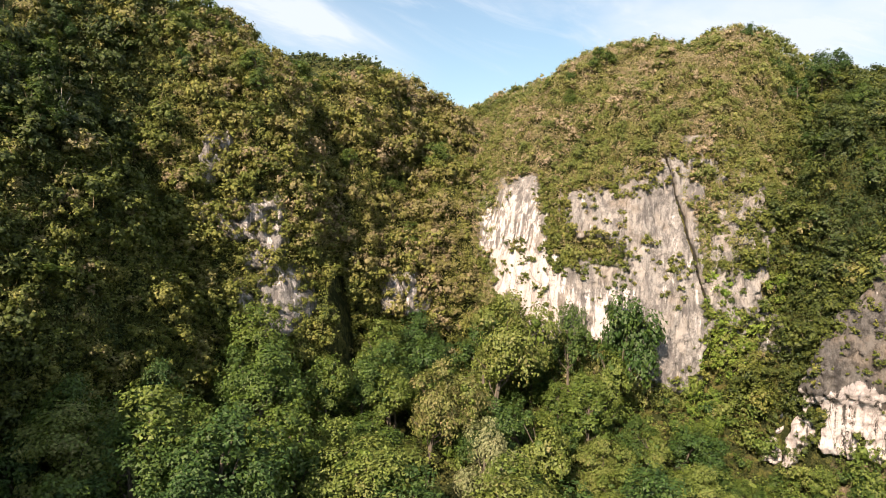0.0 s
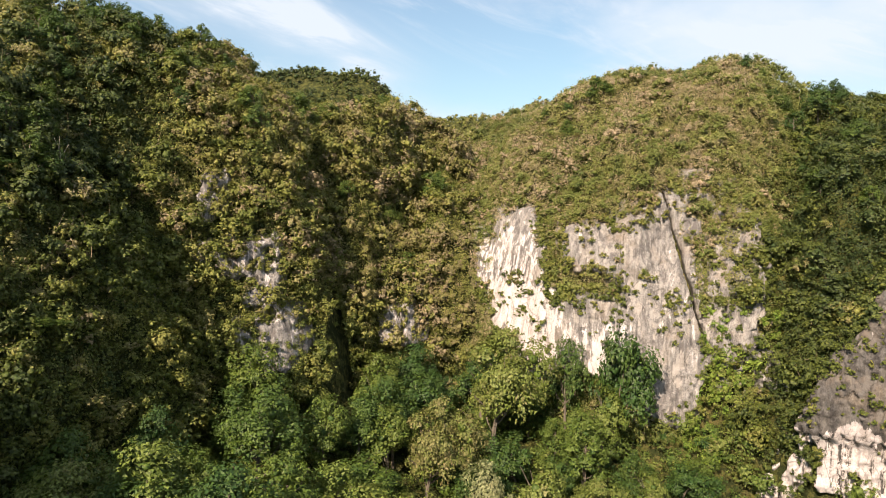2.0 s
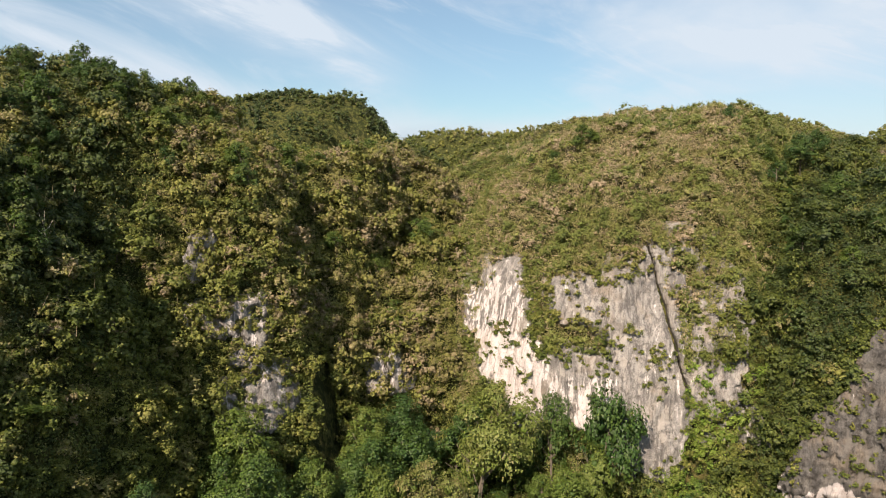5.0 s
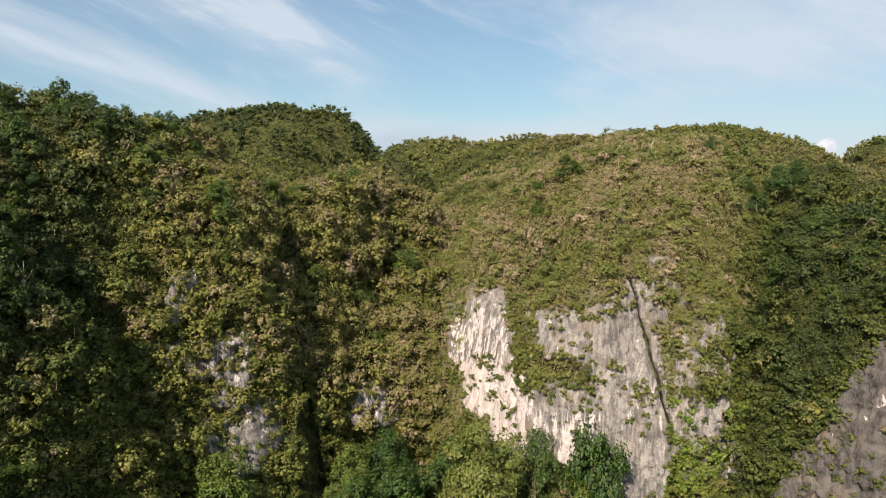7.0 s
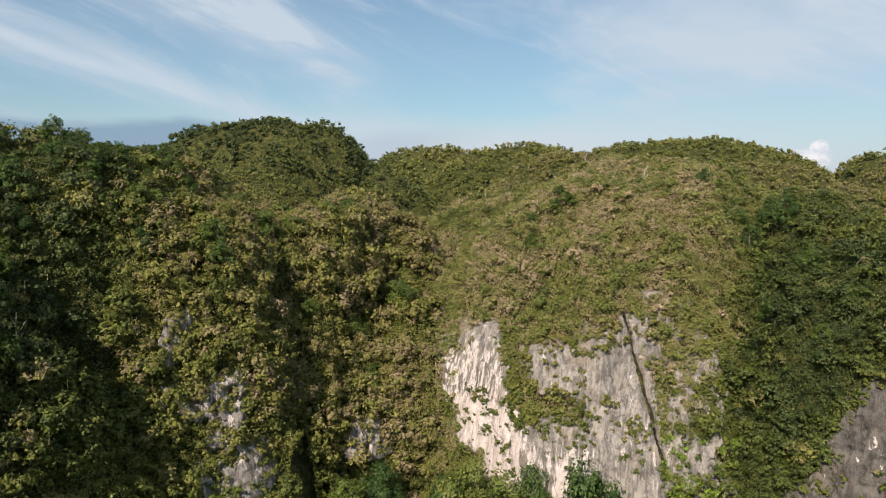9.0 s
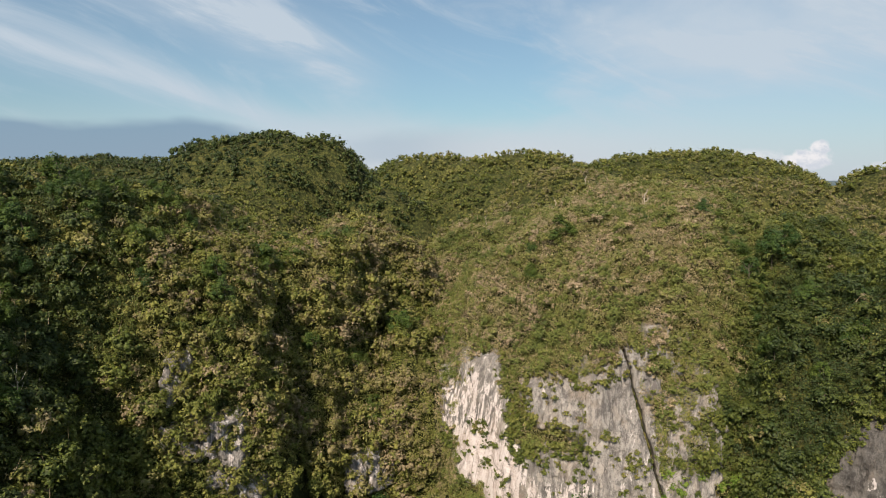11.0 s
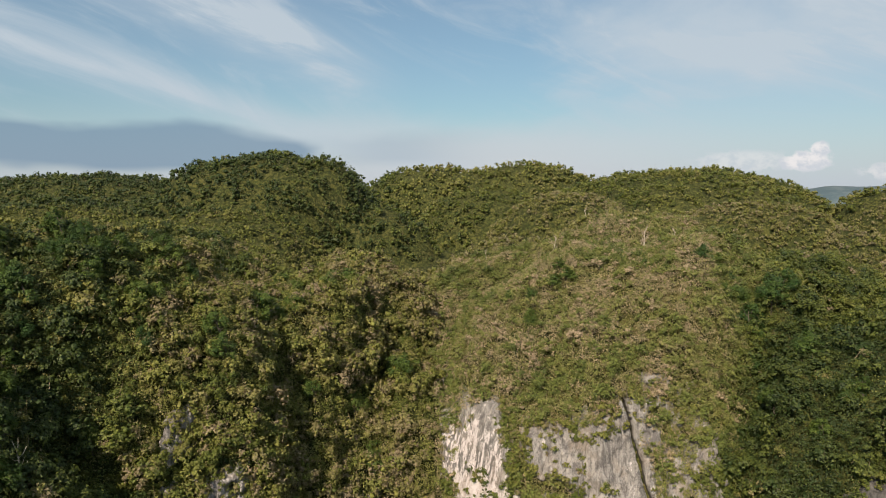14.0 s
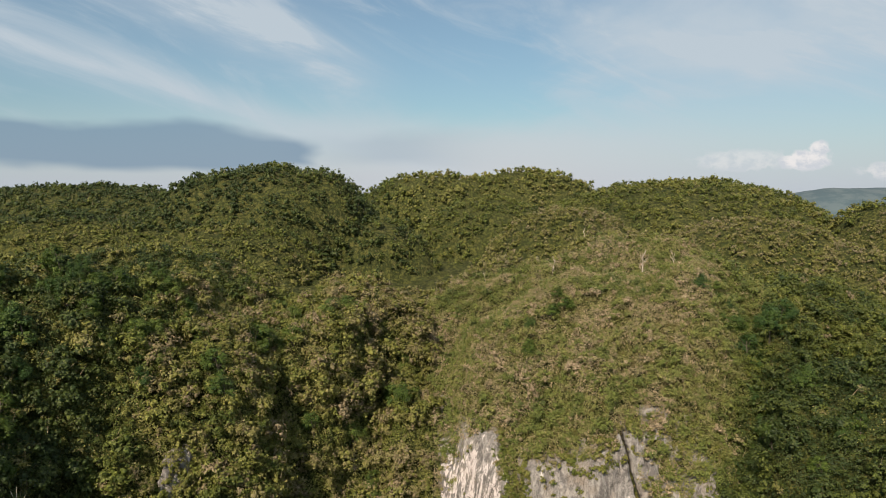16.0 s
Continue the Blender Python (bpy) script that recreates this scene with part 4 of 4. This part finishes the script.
def far_cover(x0, x1, y0, y1, spacing, radius, clumps, leaves, leaf, name, label, seed, dry=0.0):
    r = np.random.default_rng(seed)

    def keep(x, y, z, n):
        facing = -n[:, 1] + 0.9 * n[:, 2]
        wedge = np.abs(x - 0.05 * y) < 0.66 * y + 6
        return wedge & (z > 60) & (r.uniform(0, 1, len(x)) < np.clip(facing * 3 + 0.2, 0.05, 1))
    p = scatter(x0, x1, y0, y1, spacing, r, keep, 2.0)
    p = (p[0], p[1], p[2] - 0.45 * radius, p[3])
    t = 0.30 + dry + 0.5 * (fbm(p[0] / 25, p[1] / 25, 0, 3, 53) - 0.5) + r.normal(0, 0.11, len(p[0])) + 0.24 * step(p[0], -25, 15) - 0.14 * step(p[0], -30, -70)
    return bushes(name, label, [(p, radius, clumps, leaves, leaf, np.clip(t, 0, 0.78), 0.36)], WOODS, r, 0.95, 2, stalks=1 if y0 < 400 else 0)


def undergrowth():
    """Bushes and saplings that close the valley floor under the trees."""
    r = np.random.default_rng(105)
    p = scatter(-62, 76, 56, 134, 3.2, r, lambda x, y, z, n: off_rock(x, y, z, n) & (z < 9.5) & (np.abs(x - 0.03 * y) < 0.64 * y + 3))
    t = np.clip(0.32 + r.normal(0, 0.16, len(p[0])), 0, 1)
    return bushes("undergrowth", "tangled green undergrowth between the valley trees", [(p, 2.6, 14, 14, 0.33, t, 0.4)], TREE_LEAF, r)


undergrowth()
far_cover(-180, 240, 200, 300, 2.3, 2.1, 6, 7, 0.42, "woodland", "mixed green woodland over the plateau behind the cliffs", 201, 0.14)
far_cover(-330, 330, 300, 480, 3.4, 2.9, 5, 6, 0.66, "woodland", "dark green woodland over rounded hills", 202, -0.08)
far_cover(-260, 420, 480, 720, 6.2, 5.0, 5, 5, 1.15, "woodland", "distant green woodland over low hills", 203, 0.06)


# ---------------------------------------------------------------- trees of the valley
def tube(bm, points, radii, sides=6):
    rings = []
    for i, (p, rad) in enumerate(zip(points, radii)):
        d = (points[min(i + 1, len(points) - 1)] - points[max(i - 1, 0)]).normalized()
        s = d.orthogonal().normalized()
        w = d.cross(s)
        rings.append([bm.verts.new(p + (s * math.cos(2 * math.pi * k / sides) + w * math.sin(2 * math.pi * k / sides)) * rad) for k in range(sides)])
    for a, b in zip(rings, rings[1:]):
        for k in range(sides):
            bm.faces.new((a[k], a[(k + 1) % sides], b[(k + 1) % sides], b[k]))
    bm.faces.new(rings[-1])


def part(name, me, parent, label=""):
    ob = new(name, me)
    ob.parent = parent
    return tagged(ob, label)


def tree(seed, height, spread, tint, label, clumps=108, leaves=36, leaf=0.30, low=0.10, layered=0.0, bark=None, mat=None, kind="tree"):
    """A broadleaf tree: tapered trunk with limbs, and a crown of leafy clumps carried by them."""
    r = np.random.default_rng(seed)
    root = tagged(new(kind), label, "tree")
    bm = bmesh.new()
    stem, bend = [], Vector((r.normal(0, 0.5), r.normal(0, 0.5), 0))
    for i in range(6):
        f = i / 5
        stem.append(Vector((bend.x * f * f * 2, bend.y * f * f * 2, height * 0.74 * f - 0.8 * (1 - f))))
    tube(bm, stem, [height * 0.020 * (1.25 - 0.8 * i / 5) for i in range(6)], 6)
    ends = []
    for i in range(11):
        f = r.uniform(low + 0.1, 1.0)
        base = stem[int(f * 4.99)].lerp(stem[min(5, int(f * 4.99) + 1)], (f * 4.99) % 1)
        ang = i * 2.4 + r.uniform(-0.4, 0.4)
        reach = spread * r.uniform(0.45, 0.9) * (1.1 - 0.55 * f)
        tip = base + Vector((math.cos(ang) * reach, math.sin(ang) * reach, height * r.uniform(0.10, 0.22)))
        mid = base.lerp(tip, 0.5) + Vector((0, 0, -0.04 * height))
        tube(bm, [base, mid, tip], [height * 0.009, height * 0.006, height * 0.003], 4)
        ends.append(tip)
    me = bpy.data.meshes.new("trunk")
    bm.to_mesh(me)
    bm.free()
    me.materials.append(bark or BARK)
    part("trunk", me, root)
    if not clumps:
        return root
    # boughs: a few lobes give the crown its uneven outline, each lobe a heap of clumps
    top = np.array(tuple(stem[-1]))
    lobes, clumps = 16, int(clumps * 1.25)
    lw = r.normal(0, 1, (lobes, 3))
    lw[:, 2] = np.abs(lw[:, 2]) * 1.1 - 0.35
    lw /= np.linalg.norm(lw, axis=1, keepdims=True)
    mid = np.array([top[0], top[1], height * (low + (1 - low) * 0.45)])
    lc = mid + lw * np.array([spread * 0.62, spread * 0.62, height * (1 - low) * 0.40]) * r.uniform(0.6, 1.1, (lobes, 1))
    lc[0] = top + np.array([0, 0, height * 0.10])
    lr = spread * r.uniform(0.28, 0.50, lobes)
    pick = r.integers(0, lobes, clumps)
    way = r.normal(0, 1, (clumps, 3)) + np.array([0, 0, 0.55]) + lw[pick] * 0.5
    way /= np.linalg.norm(way, axis=1, keepdims=True)
    c = lc[pick] + way * lr[pick][:, None] * r.uniform(0.75, 1.0, (clumps, 1)) * np.array([1, 1, 0.85 - 0.45 * layered])
    cr = spread * r.uniform(0.13, 0.23, clumps)
    out = r.normal(0, 1, (clumps, leaves, 3)) + way[:, None, :] * 0.8
    out /= np.linalg.norm(out, axis=2, keepdims=True)
    p = c[:, None, :] + out * (cr[:, None, None] * r.uniform(0.6, 1.3, (clumps, leaves, 1))) * np.array([1, 1, 0.85 - 0.4 * layered])
    ct = tint + r.normal(0, 0.06, clumps)
    t = ct[:, None] + r.normal(0, 0.035, (clumps, leaves))
    v = leaf_blades(p.reshape(-1, 3), (out * 0.7 + way[:, None, :] * 0.5 + np.array([0, 0, 0.2])).reshape(-1, 3), leaf * np.ones(clumps * leaves), r)
    # lobe cores tinted well below the leaves, painting the shade within the crown
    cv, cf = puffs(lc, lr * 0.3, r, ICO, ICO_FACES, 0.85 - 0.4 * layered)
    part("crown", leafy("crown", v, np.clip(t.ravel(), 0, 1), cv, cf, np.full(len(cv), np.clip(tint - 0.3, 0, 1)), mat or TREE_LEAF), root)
    return root


KINDS = [
    (tree(1, 13, 4.6, 0.10, "broad tree with a dense dark green crown"), 13, 4.6),
    (tree(2, 12, 3.8, 0.34, "tall green tree with an uneven crown", 104, low=0.15), 12, 3.8),
    (tree(3, 14, 5.4, 0.60, "spreading tree with a layered olive brown crown", 210, 36, layered=0.6), 14, 5.4),
    (tree(4, 10, 3.4, 0.52, "small tree with yellowing olive foliage", 84), 10, 3.4),
    (tree(5, 11, 3.9, 0.44, "leafy tree hung with creepers", 96, low=0.10), 11, 3.9),
    (tree(6, 9, 3.6, 0.15, "bushy dark green tree", 90, low=0.2), 9, 3.6),
    (tree(7, 10, 3.8, 0.40, "rounded tree with pale grey-green foliage", 180, 50, 0.26, low=0.05, mat=PALE_LEAF), 10, 3.8),
    (tree(8, 6, 2.2, 0.30, "small open-crowned tree on the hilltop", 40, 40, 0.25, low=0.45), 6, 2.2),
    (tree(9, 8, 2.0, 0.0, "leafless pale dead tree", 0, bark=PALE_BARK, kind="dead_tree"), 8, 2.0),
    (tree(10, 12, 4.4, 0.14, "dark green tree rooted on the steep hillside", 72, 28, 0.40, low=0.05), 12, 4.4),
    (tree(11, 11, 4.2, 0.32, "rounded leafy tree on the steep hillside", 72, 28, 0.40, low=0.05), 11, 4.2),
    (tree(12, 10, 4.2, 0.42, "creeper-hung tree on the steep hillside", 72, 28, 0.40, low=0.05), 10, 4.2),
]
made = [0] * len(KINDS)


def plant(kind, x, y, turn=0.0, size=1.0, group="valley trees", tall=None, wide=None, lean=0.0, sink=1.1):
    """Sets a tree of that kind on the land; tall and wide give its height and crown radius in metres."""
    first, height, spread = KINDS[kind]
    m = pose(x, y, float(land(x, y)) - sink, lean, 0, turn)
    ob = copy_thing(first, m) if made[kind] else first
    ob.matrix_basis = m
    made[kind] += 1
    w = wide / spread if wide else size
    ob.scale = (w, w, tall / height if tall else size)
    ob["group"] = group
    return ob


# trees that stand out: kind, x, y, height of the crown's top, crown radius
marked = []
for kind, x, y, crest, wide in ((2, 8.5, 116.0, 29.5, 8.0), (0, 22.0, 121.5, 26.0, 4.4), (5, 30.0, 119.5, 27.5, 5.6), (3, 27.0, 115.0, 19.0, 4.0), (6, 5.5, 95.5, 13.5, 5.0),
                                (3, 13.0, 97.0, 13.5, 5.0), (0, -25.5, 94.5, 25.0, 6.6), (0, -42.5, 76.0, 25.5, 5.0), (1, -13.0, 98.5, 13.5, 6.8),
                                (3, -24.0, 81.0, 12.5, 4.6), (2, -2.5, 105.5, 20.5, 6.2), (2, 21.5, 97.5, 10.0, 5.0), (4, -35.0, 82.5, 20.0, 4.6),
                                (1, -18.0, 104.5, 21.0, 4.2), (5, 38.0, 109.0, 8.0, 4.8), (5, -51.0, 84.0, 24.0, 4.4), (1, -46.0, 80.0, 30.0, 3.6), (5, -30.5, 88.0, 18.5, 4.2), (0, -38.0, 89.0, 24.0, 4.4), (5, -43.0, 71.0, 20.0, 4.4)):
    ground = float(land(x, y))
    plant(kind, x, y, 40 * kind + x, tall=max(crest - ground + 0.5, 4.0), wide=wide)
    marked.append((x, y, wide))

r = np.random.default_rng(77)
spots = 0
for row in range(24):
    for col in range(32):
        x, y = -75 + col * 6.2 + r.uniform(-2.3, 2.3), 60 + row * 6.0 + r.uniform(-2.3, 2.3)
        # more dark green kinds left of x -18, partly standing in for shade there
        size, kind, turn = float(np.exp(r.normal(0.04, 0.22))), int(r.choice([0, 1, 2, 3, 4, 5], p=[0.34, 0.22, 0.04, 0.04, 0.06, 0.3] if x < -18 else [0.2, 0.2, 0.1, 0.15, 0.15, 0.2])), r.uniform(0, 360)
        if x > 78 or y > 138 or abs(x - 0.03 * y) > 0.62 * y + 2:
            continue
        if x > 0.40 * y and y > 72:
            size *= 0.42
        if any(math.hypot(x - a, y - b) < 0.75 * w + 2.0 for a, b, w in marked):
            continue
        sx, sy = slope(np.array([x]), np.array([y]))
        ground = float(land(x, y))
        if math.hypot(float(sx[0]), float(sy[0])) < 1.3 and ground < 21:
            plant(kind, x, y, turn, size)
            spots += 1

# trees rooted on the spurs and in the shaded gully
r = np.random.default_rng(79)
for x0, x1, y0, y1, n, kinds in ((-30, 3, 126, 168, 60, (10, 10, 11, 11)), (62, 80, 112, 150, 30, (9, 9, 10)), (42, 60, 100, 118, 16, (10, 11))):
    for i in range(n):
        x, y, kind, size, turn = r.uniform(x0, x1), r.uniform(y0, y1), int(r.choice(kinds)), float(np.exp(r.normal(-0.75, 0.2))), r.uniform(0, 360)
        sx, sy = slope(np.array([x]), np.array([y]))
        if math.hypot(float(sx[0]), float(sy[0])) < 2.6 and bool(off_rock(np.array([x]), np.array([y]), land(x, y).reshape(1), np.array([[0, -1.0, 0]]))[0]):
            plant(kind, x, y, turn, size, "hillside trees", sink=1.2)

# open-crowned trees along the crests
r = np.random.default_rng(78)
for x, y, n, spread in ((-56, 122, 9, 9), (-42, 130, 5, 7), (50, 150, 12, 20), (75, 150, 6, 10), (-12, 176, 7, 10), (100, 150, 6, 14)):
    for i in range(n):
        px, py = x + r.normal(0, spread * 0.6), y + r.normal(0, 4)
        plant(7, px, py, r.uniform(0, 360), float(np.exp(r.normal(-0.6, 0.2))), "hilltop trees")

for kind, x, y, size in ((1, -66, 118, 0.5), (5, -59, 121, 0.5), (0, -52, 126, 0.42), (1, 25.5, 146, 0.45), (5, 27.5, 149, 0.4), (4, 46, 148, 0.35), (5, 70, 150, 0.4), (0, 92, 156, 0.5), (5, 84, 156, 0.45)):
    plant(kind, x, y, 31 * x, size, "hilltop trees")

# dark trees that stand out of the shrubs on the high hill
r = np.random.default_rng(80)
for i in range(90):
    x, y, kind, size, turn = r.uniform(-64, -24), r.uniform(84, 140), int(r.choice((9, 9, 10))), float(np.exp(r.normal(-0.8, 0.2))), r.uniform(0, 360)
    sx, sy = slope(np.array([x]), np.array([y]))
    if math.hypot(float(sx[0]), float(sy[0])) < 2.4 and float(land(x, y)) > 16:
        plant(kind, x, y, turn, size, "hillside trees", sink=1.4)

# pale leafless trees and snags
plant(8, -34.7, 92.5, 30, 1.1, "dead trees", lean=14)
plant(8, -49.0, 92.0, 120, 0.9, "dead trees")
plant(8, 12.0, 92.0, 80, 1.2, "dead trees", lean=25)
for i in range(30):
    plant(8, r.uniform(-30, 110), r.uniform(170, 240), r.uniform(0, 360), float(np.exp(r.normal(-0.5, 0.2))), "dead trees", lean=r.normal(0, 6))
